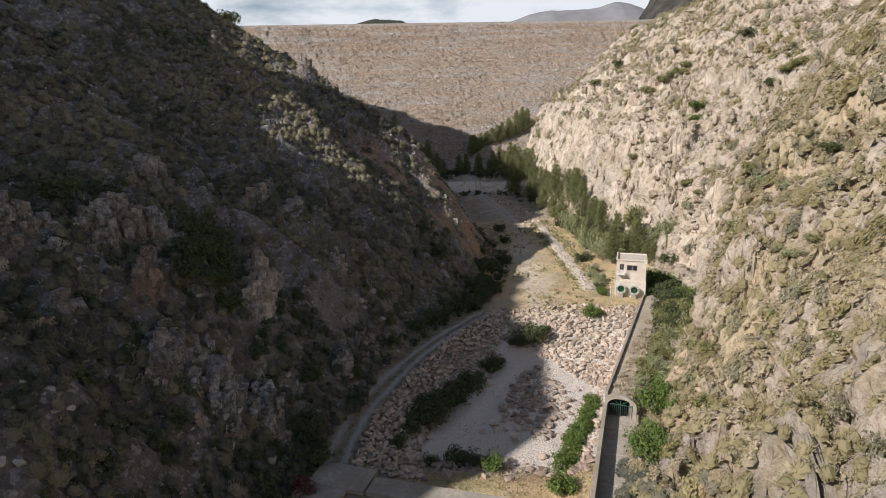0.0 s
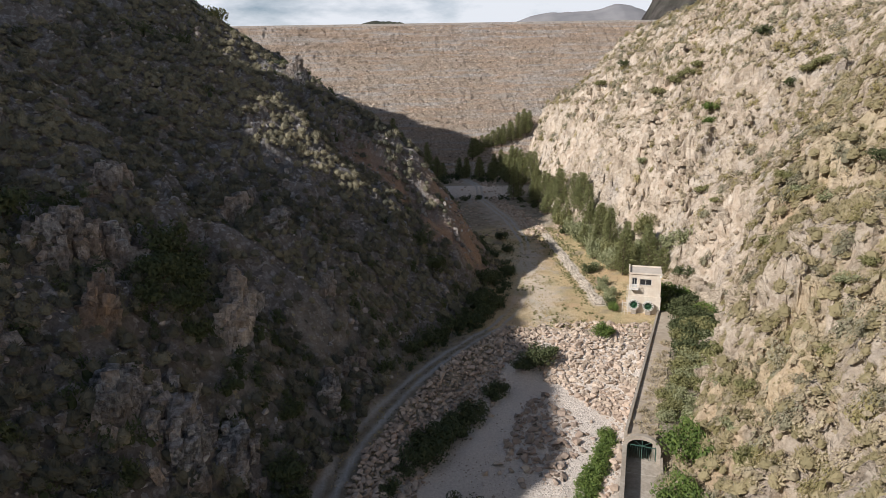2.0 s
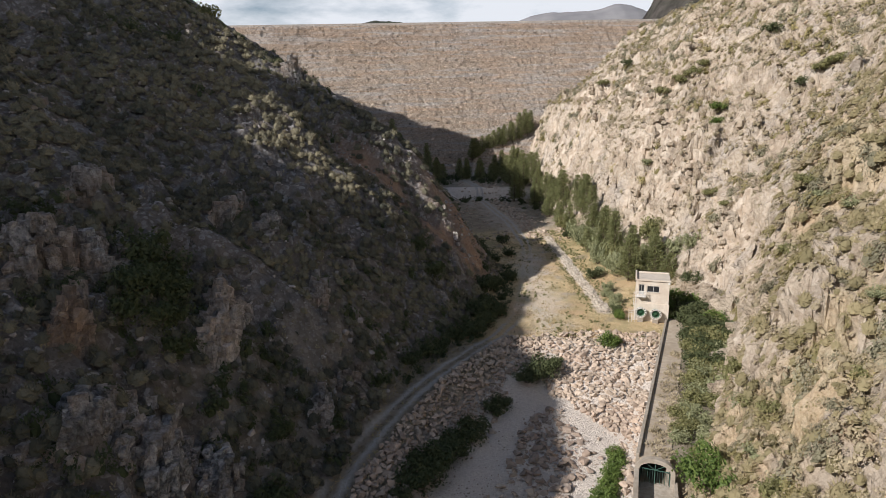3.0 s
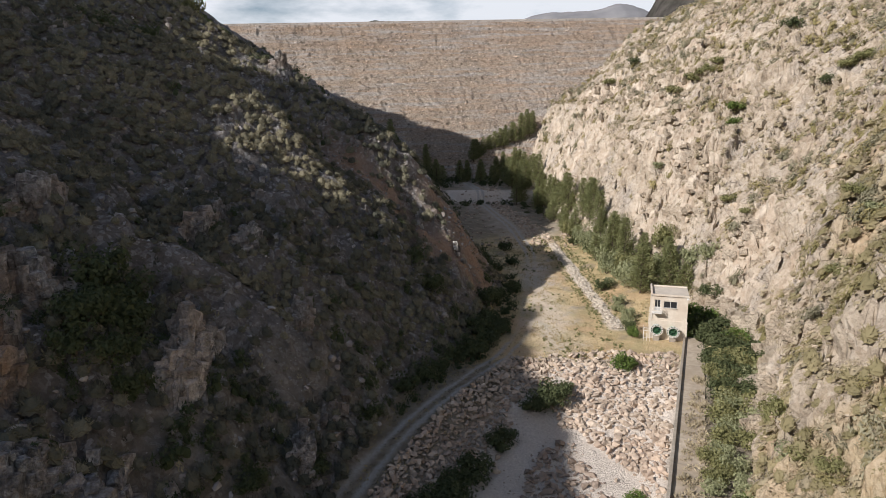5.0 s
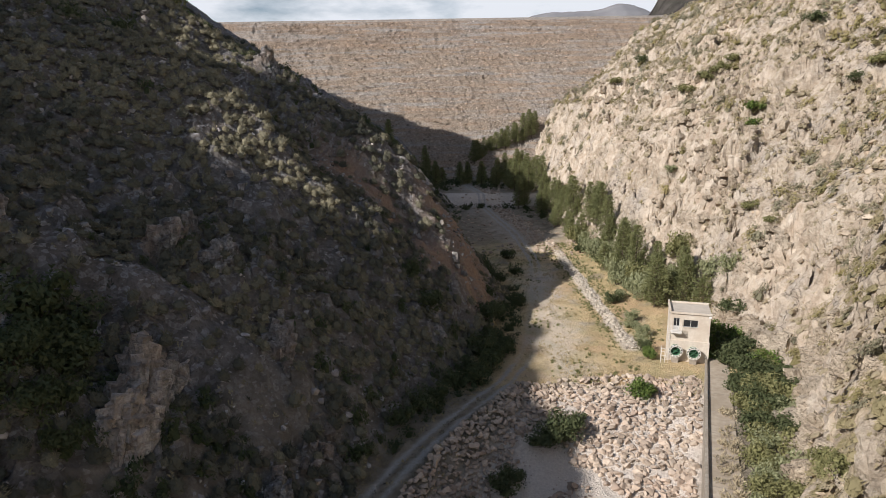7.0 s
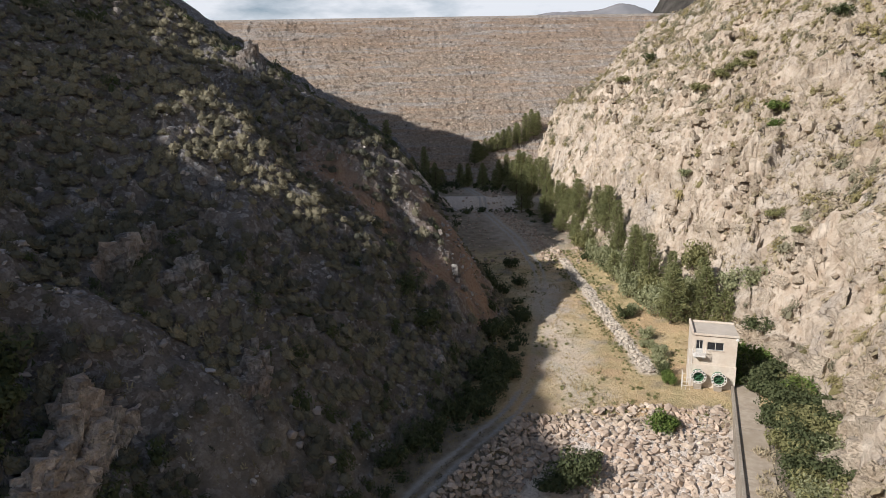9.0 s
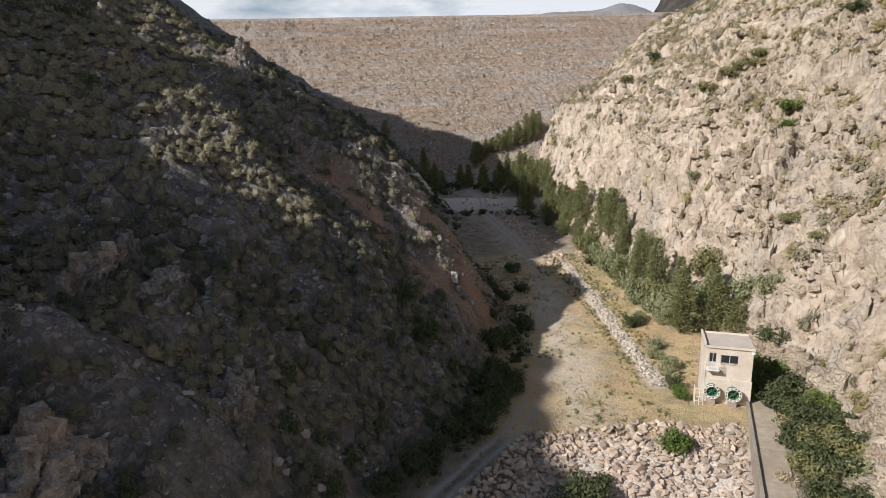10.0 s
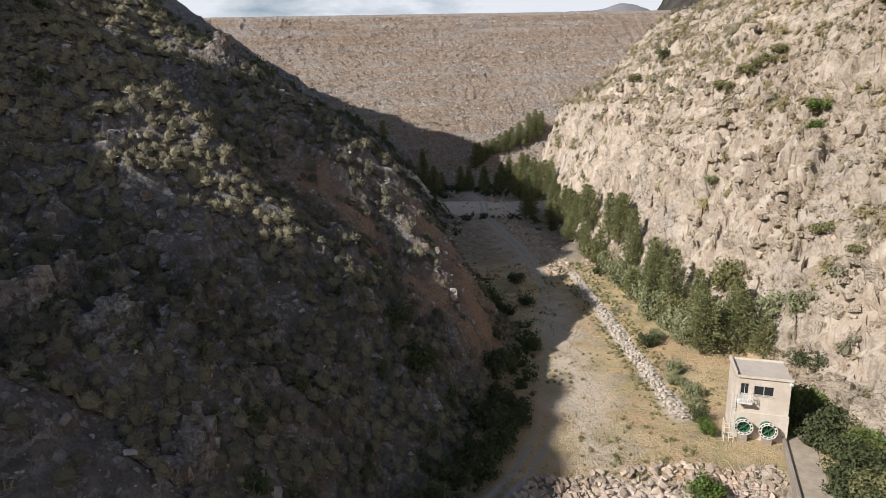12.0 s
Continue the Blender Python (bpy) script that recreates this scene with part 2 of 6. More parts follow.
def cracks(nt, vec, scale, width=0.06):
    n = nt.nodes.new("ShaderNodeTexVoronoi")
    n.feature = "DISTANCE_TO_EDGE"
    n.inputs["Scale"].default_value = scale
    nt.links.new(vec, n.inputs["Vector"])
    r = nt.nodes.new("ShaderNodeMapRange")
    r.inputs["From Max"].default_value = width
    nt.links.new(n.outputs["Distance"], r.inputs["Value"])
    return r.outputs["Result"]


def chips(nt, vec, scale):
    """Scattered stones: a few cells out of many are bright."""
    n = nt.nodes.new("ShaderNodeTexVoronoi")
    n.inputs["Scale"].default_value = scale
    nt.links.new(vec, n.inputs["Vector"])
    g = nt.nodes.new("ShaderNodeSeparateColor")
    nt.links.new(n.outputs["Color"], g.inputs["Color"])
    r = nt.nodes.new("ShaderNodeMapRange")
    r.inputs["From Min"].default_value, r.inputs["From Max"].default_value = 0.55, 0.95
    nt.links.new(g.outputs["Red"], r.inputs["Value"])
    return r.outputs["Result"]


def ground_shader(nt, p):
    pos = place(nt)
    big, mid, fine = noise_fac(nt, pos, 0.06, 5), noise_fac(nt, pos, 0.45, 5), noise_fac(nt, pos, 3.2, 6, 0.65)
    grit = noise_fac(nt, pos, 9.0, 3, 0.6, 0.3, 0.7)
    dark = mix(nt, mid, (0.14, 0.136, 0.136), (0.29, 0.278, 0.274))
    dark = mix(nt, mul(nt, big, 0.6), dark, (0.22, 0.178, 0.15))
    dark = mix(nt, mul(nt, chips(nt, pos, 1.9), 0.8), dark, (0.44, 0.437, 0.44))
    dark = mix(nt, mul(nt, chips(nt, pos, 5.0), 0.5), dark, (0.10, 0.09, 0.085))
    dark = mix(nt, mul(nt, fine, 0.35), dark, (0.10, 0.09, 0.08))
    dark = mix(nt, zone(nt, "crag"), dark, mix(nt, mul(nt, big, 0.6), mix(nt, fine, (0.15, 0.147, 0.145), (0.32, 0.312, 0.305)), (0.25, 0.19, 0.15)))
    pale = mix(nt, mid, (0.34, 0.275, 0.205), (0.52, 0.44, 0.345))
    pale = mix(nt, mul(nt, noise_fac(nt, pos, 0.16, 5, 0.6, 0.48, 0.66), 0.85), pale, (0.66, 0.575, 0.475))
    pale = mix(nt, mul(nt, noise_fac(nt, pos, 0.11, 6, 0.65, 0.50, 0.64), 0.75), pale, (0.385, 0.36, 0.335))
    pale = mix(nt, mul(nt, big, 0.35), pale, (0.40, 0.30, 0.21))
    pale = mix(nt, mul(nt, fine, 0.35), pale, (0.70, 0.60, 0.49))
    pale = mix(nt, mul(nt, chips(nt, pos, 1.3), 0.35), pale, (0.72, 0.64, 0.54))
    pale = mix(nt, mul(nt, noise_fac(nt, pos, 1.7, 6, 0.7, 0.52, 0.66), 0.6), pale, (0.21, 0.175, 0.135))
    # crack lines: the shadow within the crevices is put into the colour
    fissure_shade = mul(nt, noise_fac(nt, pos, 0.22, 4, 0.6, 0.52, 0.60), mix(nt, cracks(nt, warped(nt, pos, 0.8, 1.6), 0.33, 0.035), (1, 1, 1), (0, 0, 0)))
    pale = mix(nt, mul(nt, fissure_shade, 0.85), pale, (0.07, 0.055, 0.045))
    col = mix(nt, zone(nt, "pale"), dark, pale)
    col = mix(nt, mul(nt, mul(nt, zone(nt, "crag"), zone(nt, "pale")), 0.8), col, mix(nt, mid, (0.52, 0.41, 0.31), (0.74, 0.65, 0.54)))
    scree = mix(nt, fine, (0.33, 0.205, 0.14), (0.46, 0.335, 0.25))
    col = mix(nt, zone(nt, "scree"), col, scree)
    soil = mix(nt, mid, (0.23, 0.195, 0.145), (0.36, 0.31, 0.24))
    col = mix(nt, zone(nt, "flat"), col, soil)
    straw = mix(nt, fine, (0.54, 0.395, 0.21), (0.68, 0.545, 0.335))
    straw = mix(nt, mul(nt, noise_fac(nt, pos, 0.13, 5, 0.65, 0.46, 0.62), 0.8), straw, (0.36, 0.32, 0.165))
    straw = mix(nt, mul(nt, noise_fac(nt, pos, 0.09, 4, 0.6, 0.5, 0.6), 0.6), straw, (0.60, 0.41, 0.25))
    col = mix(nt, zone(nt, "straw"), col, straw)
    gravel = mix(nt, fine, (0.64, 0.56, 0.49), (0.82, 0.735, 0.65))
    col = mix(nt, zone(nt, "bed"), col, gravel)
    track = mix(nt, fine, (0.40, 0.38, 0.355), (0.52, 0.495, 0.465))
    col = mix(nt, zone(nt, "track"), col, track)
    col = mix(nt, mul(nt, grit, 0.22), col, (0.10, 0.08, 0.06))
    nt.links.new(col, p.inputs["Base Color"])
    bump(nt, p, mix(nt, 0.5, mix(nt, 0.5, mid, fine), noise_fac(nt, pos, 1.3, 8, 0.75, 0.3, 0.7)), 1.0, 0.32)


M_GROUND = shader("gorge_ground", ground_shader, 0.95, 0.12)


def simple(a, b, scale, rough=0.9, bump_by=0.3, dist=0.02, c=None, spec=0.25, island=0.0, piece=0.0):
    """Two-tone grain, a larger stain colour c, and variation from piece to piece."""
    def build(nt, p):
        pos = place(nt)
        f = noise_fac(nt, pos, scale, 5, 0.6)
        col = mix(nt, f, a, b)
        if c:
            col = mix(nt, mul(nt, noise_fac(nt, pos, scale * 0.13, 4), 0.7), col, c)
        if island or piece:
            src = nt.nodes.new("ShaderNodeNewGeometry").outputs["Random Per Island"] if island else nt.nodes.new("ShaderNodeObjectInfo").outputs["Random"]
            v = nt.nodes.new("ShaderNodeMapRange")
            amount = island or piece
            v.inputs["To Min"].default_value, v.inputs["To Max"].default_value = 1 - amount, 1 + amount
            nt.links.new(src, v.inputs["Value"])
            h = nt.nodes.new("ShaderNodeHueSaturation")
            nt.links.new(v.outputs["Result"], h.inputs["Value"])
            nt.links.new(col, h.inputs["Color"])
            col = h.outputs["Color"]
        nt.links.new(col, p.inputs["Base Color"])
        if bump_by:
            bump(nt, p, noise_fac(nt, pos, scale * 2.5, 4), bump_by, dist)
    return build




def height_fac(nt, vec, lo, hi):
    q = nt.nodes.new("ShaderNodeSeparateXYZ")
    nt.links.new(vec, q.inputs["Vector"])
    r = nt.nodes.new("ShaderNodeMapRange")
    r.inputs["From Min"].default_value, r.inputs["From Max"].default_value = lo, hi
    nt.links.new(q.outputs["Z"], r.inputs["Value"])
    return r.outputs["Result"]


def courses(nt, pos, col):
    """The fill was laid in lifts: browner above, with grey and rusty courses below."""
    stretch = nt.nodes.new("ShaderNodeMapping")
    stretch.inputs["Scale"].default_value = (0.012, 0.02, 0.16)
    nt.links.new(pos, stretch.inputs["Vector"])
    lifts = stretch.outputs["Vector"]
    col = mix(nt, mul(nt, height_fac(nt, pos, 66.0, 86.0), 0.6), col, (0.37, 0.275, 0.205))
    col = mix(nt, mul(nt, noise_fac(nt, lifts, 2.0, 4, 0.6, 0.45, 0.62), 0.7), col, (0.50, 0.475, 0.45))
    col = mix(nt, mul(nt, noise_fac(nt, lifts, 3.7, 3, 0.6, 0.50, 0.64), 0.75), col, (0.50, 0.37, 0.27))
    return mix(nt, mul(nt, height_fac(nt, pos, 94.6, 95.4), 0.8), col, (0.50, 0.45, 0.40))


def dam_shader(nt, p):
    pos = place(nt)
    col = mix(nt, noise_fac(nt, pos, 0.9, 5, 0.7), (0.32, 0.255, 0.20), (0.61, 0.505, 0.405))
    col = courses(nt, pos, col)
    col = mix(nt, mul(nt, noise_fac(nt, pos, 0.7, 5, 0.8, 0.50, 0.64), 0.55), col, (0.17, 0.13, 0.10))
    nt.links.new(col, p.inputs["Base Color"])
    bump(nt, p, noise_fac(nt, pos, 1.6, 5, 0.7), 1.0, 0.7)


def dam_stone_shader(nt, p):
    pos = place(nt)
    col = courses(nt, pos, mix(nt, noise_fac(nt, pos, 0.25, 5, 0.6), (0.33, 0.26, 0.20), (0.56, 0.465, 0.375)))
    v = nt.nodes.new("ShaderNodeMapRange")
    v.inputs["To Min"].default_value, v.inputs["To Max"].default_value = 0.5, 1.4
    nt.links.new(nt.nodes.new("ShaderNodeNewGeometry").outputs["Random Per Island"], v.inputs["Value"])
    h = nt.nodes.new("ShaderNodeHueSaturation")
    nt.links.new(v.outputs["Result"], h.inputs["Value"])
    nt.links.new(col, h.inputs["Color"])
    nt.links.new(h.outputs["Color"], p.inputs["Base Color"])


M_DAM = shader("rockfill", dam_shader, 0.95, 0.1)
M_PLASTER = shader("cream_plaster", simple((0.60, 0.54, 0.46), (0.70, 0.64, 0.555), 3.0, 0.85, 0.15, 0.01, (0.54, 0.45, 0.36)), 0.85)
M_CONCRETE = shader("weathered_concrete", simple((0.30, 0.265, 0.22), (0.43, 0.385, 0.325), 2.2, 0.9, 0.25, 0.015, (0.24, 0.20, 0.155)), 0.9)
M_ROCKHILL = shader("dark_rock_hill", simple((0.035, 0.031, 0.029), (0.09, 0.08, 0.074), 0.05, 0.95, 0.6, 3.0, (0.06, 0.07, 0.045)), 0.95, 0.05)
# the haze of distance is put into this grey-blue base colour
M_HAZED_HILL = shader("far_hill", simple((0.19, 0.185, 0.195), (0.27, 0.26, 0.26), 0.012, 0.95, 0.0, 0.1, (0.19, 0.195, 0.205)), 0.95, 0.05)


# ------------------------------------------------------------------ mesh helpers
def mesh_of(name, verts, faces, mats=(), smooth=False, mat_index=None):
    """A mesh from arrays: verts (n, 3), faces (m, 3 or 4)."""
    verts, faces = np.asarray(verts, np.float32), np.asarray(faces, np.int32)
    me = bpy.data.meshes.new(name)
    me.vertices.add(len(verts))
    me.vertices.foreach_set("co", verts.ravel())
    k = faces.shape[1]
    me.loops.add(faces.size)
    me.loops.foreach_set("vertex_index", faces.ravel())
    me.polygons.add(len(faces))
    me.polygons.foreach_set("loop_start", np.arange(len(faces), dtype=np.int32) * k)
    me.polygons.foreach_set("use_smooth", np.full(len(faces), smooth))
    for m in mats:
        me.materials.append(m)
    if mat_index is not None:
        me.polygons.foreach_set("material_index", np.asarray(mat_index, np.int32))
    me.update(calc_edges=True)
    me.validate()
    return me


def grid_faces(nx, ny):
    i = np.arange((nx - 1) * (ny - 1))
    a = (i // (nx - 1)) * nx + i % (nx - 1)
    return np.stack([a, a + 1, a + nx + 1, a + nx], 1)


def part(name, bm, material, parent=None, label=""):
    me = bpy.data.meshes.new(name)
    bm.to_mesh(me)
    bm.free()
    me.materials.append(material)
    ob = new(name, me)
    if parent:
        ob.parent = parent
    if label:
        tagged(ob, label)
    return ob


def boxes(*items, bevel=0.0):
    """One bmesh of boxes: each (x0, x1, y0, y1, z0, z1)."""
    bm = bmesh.new()
    for x0, x1, y0, y1, z0, z1 in items:
        m = Matrix.LocRotScale(((x0 + x1) / 2, (y0 + y1) / 2, (z0 + z1) / 2), None, (x1 - x0, y1 - y0, z1 - z0))
        bmesh.ops.create_cube(bm, size=1.0, matrix=m)
    if bevel:
        bmesh.ops.bevel(bm, geom=bm.edges[:], offset=bevel, segments=1, affect="EDGES")
    return bm


# ------------------------------------------------------------------ ground
def spaced(*runs):
    return np.unique(np.concatenate([np.arange(a, b, s) for a, b, s in runs] + [[runs[-1][1]]]))


gx = spaced((-2600, -300, 230), (-300, -110, 10), (-110, -84, 1.3), (-84, 18, 0.55), (18, 92, 0.40), (92, 130, 2.0), (130, 300, 10), (300, 2600, 230))
gy = spaced((-1500, -200, 130), (-200, -16, 8), (-16, 40, 1.0), (40, 200, 0.55), (200, 330, 1.1), (330, 480, 5), (480, 1100, 60), (1100, 4000, 290))
GX, GY = np.meshgrid(gx, gy)
# columns drawn together where the cliff is steep
c0, c1 = int(np.searchsorted(gx, 18.0)), int(np.searchsorted(gx, 91.9))
g_foot = np.clip(line(gy, RIGHT_FOOT), 20.5, 70)
g_top = g_foot + line(gy, RIGHT_BREAK) + 1.5
for row in range(len(gy)):
    ends = [gx[c0], g_foot[row] - 1.5, g_top[row], gx[c1]]
    GX[row, c0:c1 + 1] = np.interp(np.arange(c1 - c0 + 1), [0, 0.20 * (c1 - c0), 0.64 * (c1 - c0), c1 - c0], ends)
gxf, gyf = GX.ravel(), GY.ravel()
gz, g_rocky = land(gxf, gyf)
behind = sstep(430, 520, gyf)
gz = gz * (1 - behind) + np.minimum(gz, 55.0) * behind
g_faces = grid_faces(len(gx), len(gy))
# bedded ledges and hollows pushed sideways into the steep rock
steep_rock = g_rocky * (gxf > 15) * (gxf < 95) * (gyf > 30) * (gyf < 330)
g_side = steep_rock * (0.62 * fbm(gyf * 0.6 + 0.3 * gz, gz * 1.5 - 0.25 * gyf, 3.2, 3, 130) + 0.35 * fbm(gyf, gz, 0.9, 2, 135))
left_rock = g_rocky * (gxf < 15) * (gxf > -70) * (gyf > 40) * (gyf < 170)
g_side = g_side + left_rock * 0.35 * fbm(gyf, gz * 1.3, 1.6, 3, 140)
for cy, cz, wy, wz, deep in ((64.4, 27.4, 1.5, 0.7, 3.0), (73.6, 31.6, 1.7, 0.9, 2.6), (91.0, 20.6, 0.7, 1.8, 1.8), (172.0, 27.5, 1.0, 2.6, 2.6), (176.0, 31.0, 2.2, 0.8, 2.4), (164.0, 25.0, 2.4, 0.8, 2.4), (267.0, 59.0, 2.0, 2.2, 3.0), (150.5, 20.0, 2.0, 0.8, 2.2), (190.0, 22.0, 0.9, 1.6, 2.2)):
    g_side = g_side + steep_rock * deep * np.exp(-((gyf - cy) / wy) ** 4 - ((gz - cz) / wz) ** 4)
ground_mesh = mesh_of("ground", np.stack([gxf + g_side, gyf, gz], 1), g_faces, [M_GROUND], True)
# broken facets on the rock, soft shading on the valley floor
ground_mesh.polygons.foreach_set("use_smooth", g_rocky[g_faces[:, 0]] < 0.5)


def stony(x, y):
    """Bare stony foot of the shaded slope above the track."""
    up = line(y, LEFT_FOOT) - x + 2.0 * fbm(x, y, 4.0, 3, 201)
    return sstep(-1, 1, up) * (1 - sstep(8, 13, up)) * sstep(64, 70, y) * (1 - sstep(98, 106, y))


def add_zone(me, name, values):
    me.attributes.new(name, "FLOAT", "POINT").data.foreach_set("value", np.asarray(values, np.float32))


rx_, dk_ = road_x(gyf), deck_x(gyf)
rag = fbm(gxf, gyf, 4.0, 4, 200)
on_floor = 1 - g_rocky
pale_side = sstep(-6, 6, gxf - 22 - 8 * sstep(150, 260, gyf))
bed_zone = on_floor * sstep(5.0, 8.0, gxf - rx_ + rag) * sstep(-2, 1, dk_ - gxf + rag) * sstep(62, 66, gyf + rag) * (1 - sstep(108, 112, gyf + 2 * rag))
lane = np.minimum(np.abs(gxf - rx_ - 0.95), np.abs(gxf - rx_ + 0.95))
track_zone = on_floor * (1 - sstep(0.15, 0.65, lane + 0.15 * rag)) * (1 - 0.8 * sstep(112, 124, gyf + 3 * rag) * (1 - sstep(165, 185, gyf)))
straw_zone = on_floor * np.maximum(sstep(108, 112, gyf) * (1 - sstep(185, 215, gyf + 6 * rag)) * sstep(-1.2, -0.1, rag + 0.25), (1 - sstep(60, 66, gyf + 2 * rag)) * sstep(-8, 0, gxf))
straw_zone = np.maximum(straw_zone, 0.5 * g_rocky * (gxf > 15) * (1 - sstep(96, 114, gyf)) * sstep(-0.5, 0.3, rag) * (1 - sstep(0.3, 1.5, gxf - line(gyf, RIGHT_FOOT)) * sstep(78, 86, gyf) * (1 - sstep(0, 3, gxf - line(gyf, RIGHT_FOOT) - line(gyf, RIGHT_BREAK)))))
scree_zone = g_rocky * np.maximum(np.exp(-((gxf - 5 + (gyf - 148) * 0.1 + 2 * rag) / 7.0) ** 2 - ((gyf - 147) / 8.0) ** 2), np.exp(-((gyf - 138 + 0.2 * (gxf + 18) + 1.4 * rag) / 3.0) ** 2) * sstep(-25, -17, gxf) * (1 - sstep(2, 8, gxf)))
scree_zone = np.maximum(scree_zone, g_rocky * np.exp(-((gyf - 131 + 1.5 * rag - 0.5 * gxf) / 1.8) ** 2) * sstep(-6, -1, gxf) * (1 - sstep(6, 10, gxf)))
scree_zone = np.maximum(scree_zone, g_rocky * np.exp(-((gyf - 139 + 0.45 * (gxf - 8) + 1.2 * rag) / 4.2) ** 2) * sstep(0, 5, gxf) * (1 - sstep(13, 17, gxf)))
rubble_zone = on_floor * (1 - sstep(1.0, 1.8, np.abs(gxf - 31.4) + 0.4 * rag)) * sstep(122, 124, gyf) * (1 - sstep(188, 191, gyf))
bed_zone = np.maximum(bed_zone, rubble_zone)
worn = on_floor * np.exp(-((gxf - 19 - 0.07 * (gyf - 112) + 2 * rag) / 3.5) ** 2) * sstep(110, 116, gyf) * (1 - sstep(165, 180, gyf))
bed_zone = np.maximum(bed_zone, 0.6 * worn)
far_bed = sstep(178, 200, gyf + 6 * rag) * (1 - sstep(4, 10, np.abs(gxf - rx_ - 2 + 3 * rag)))
bed_zone = np.maximum(bed_zone, np.maximum(0.3 * far_bed * on_floor, 1.0 * np.exp(-((gyf - 271 + 0.1 * (gxf - 20)) / 4.0) ** 4) * sstep(-14, -6, gxf) * (1 - sstep(40, 46, gxf))))
g_dr = gxf - line(gyf, RIGHT_FOOT)
bare_face = sstep(0.3, 1.5, g_dr) * (1 - sstep(0, 3, g_dr - line(gyf, RIGHT_BREAK) + 2 * rag)) * sstep(76, 84, gyf) * (0.22 + 0.3 * rag)
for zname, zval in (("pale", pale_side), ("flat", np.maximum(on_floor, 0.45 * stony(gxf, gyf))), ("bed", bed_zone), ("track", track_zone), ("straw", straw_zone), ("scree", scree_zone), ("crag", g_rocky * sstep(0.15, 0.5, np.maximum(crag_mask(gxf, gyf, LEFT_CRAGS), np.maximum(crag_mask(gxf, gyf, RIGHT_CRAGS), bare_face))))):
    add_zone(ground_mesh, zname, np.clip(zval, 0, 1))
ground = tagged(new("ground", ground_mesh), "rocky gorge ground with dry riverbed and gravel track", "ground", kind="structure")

# ------------------------------------------------------------------ the rockfill dam
dx = spaced((-260, 260, 1.6))
dv = spaced((-20, 175, 1.6))
DX, DV = np.meshgrid(dx, dv)
DXF, DVF = DX.ravel(), DV.ravel()
run = DVF * math.cos(math.atan(DAM_SLOPE))
d_y = DAM_CREST_Y - run
d_z = DAM_CREST_Z - run * DAM_SLOPE
lump = 0.95 * fbm(DXF, DVF, 3.0, 3, 300) + 0.35 * fbm(DXF, DVF, 22, 2, 305)
crest = DVF < 0
d_y = np.where(crest, DAM_CREST_Y - DVF, d_y - lump * 0.55 * sstep(1.5, 6, DVF))
d_z = np.where(crest, DAM_CREST_Z, d_z + lump * 0.8 * sstep(1.5, 6, DVF))
dam_mesh = mesh_of("dam", np.stack([DXF, d_y, d_z], 1), grid_faces(len(dx), len(dv)), [M_DAM], False)
dam = tagged(new("dam", dam_mesh), "tall rockfill embankment dam of reddish-brown stone", "dam", kind="structure")

# ------------------------------------------------------------------ far hills
def far_hill(name, x0, x1, y, base, height, peak, seed, label, material, shoulder=0.0, rough=0.10):
    hx, hy = np.linspace(x0, x1, 90), np.linspace(y - 280, y + 360, 20)
    HX, HY = np.meshgrid(hx, hy)
    t = (HX - x0) / (x1 - x0)
    across = np.clip(1 - np.abs(HY - y - 40) / 320, 0, 1)
    prof = np.where(t < peak, sstep(0, peak, t), 1 - 0.8 * sstep(peak, 1.0, t))
    if shoulder:
        prof = np.maximum(shoulder * np.exp(-((t - 0.47) / 0.34) ** 4), prof ** 1.4)
    z = base - 150 * (1 - across) ** 2 + height * prof * across ** 0.7 * (1 + rough * fbm(HX, HY * 0.1, (x1 - x0) * 0.14, 4, seed))
    me = mesh_of(name, np.stack([HX.ravel(), HY.ravel(), z.ravel()], 1), grid_faces(90, 20), [material], True)
    return tagged(new(name, me), label, "hill", kind="structure")


far_hill("backdrop_hill", 230, 990, 2700, 388, 80, 0.74, 500, "bare brown mountain ridge far beyond the dam, greyed by painted haze", M_HAZED_HILL, 0.72)
far_hill("backdrop_hill", -275, -30, 1800, 262, 31, 0.38, 510, "dark scrub-covered hilltop far behind the dam", M_ROCKHILL, 0.97)
far_hill("backdrop_hill", 205, 520, 760, 60, 150, 0.26, 520, "dark rocky hillside beyond the dam's abutment", M_ROCKHILL, 0.0, 0.22)


# ------------------------------------------------------------------ more materials
def tone_shader(a, b, c=None, rough=0.85, trans=0.0):
    """Foliage: colour from clump to clump by the attribute tone, with fine variation."""
    def build(nt, p):
        col = mix(nt, zone(nt, "tone"), a, b)
        f = noise_fac(nt, place(nt), 9.0, 3, 0.7)
        col = mix(nt, mul(nt, f, 0.6), col, c or a)
        nt.links.new(col, p.inputs["Base Color"])
        if trans:
            p.inputs["Subsurface Weight"].default_value = 0.0
            t = nt.nodes.new("ShaderNodeBsdfTranslucent")
            nt.links.new(col, t.inputs["Color"])
            s = nt.nodes.new("ShaderNodeMixShader")
            s.inputs["Fac"].default_value = trans
            out = nt.nodes["Material Output"]
            nt.links.new(p.outputs["BSDF"], s.inputs[1])
            nt.links.new(t.outputs["BSDF"], s.inputs[2])
            nt.links.new(s.outputs["Shader"], out.inputs["Surface"])
    return build


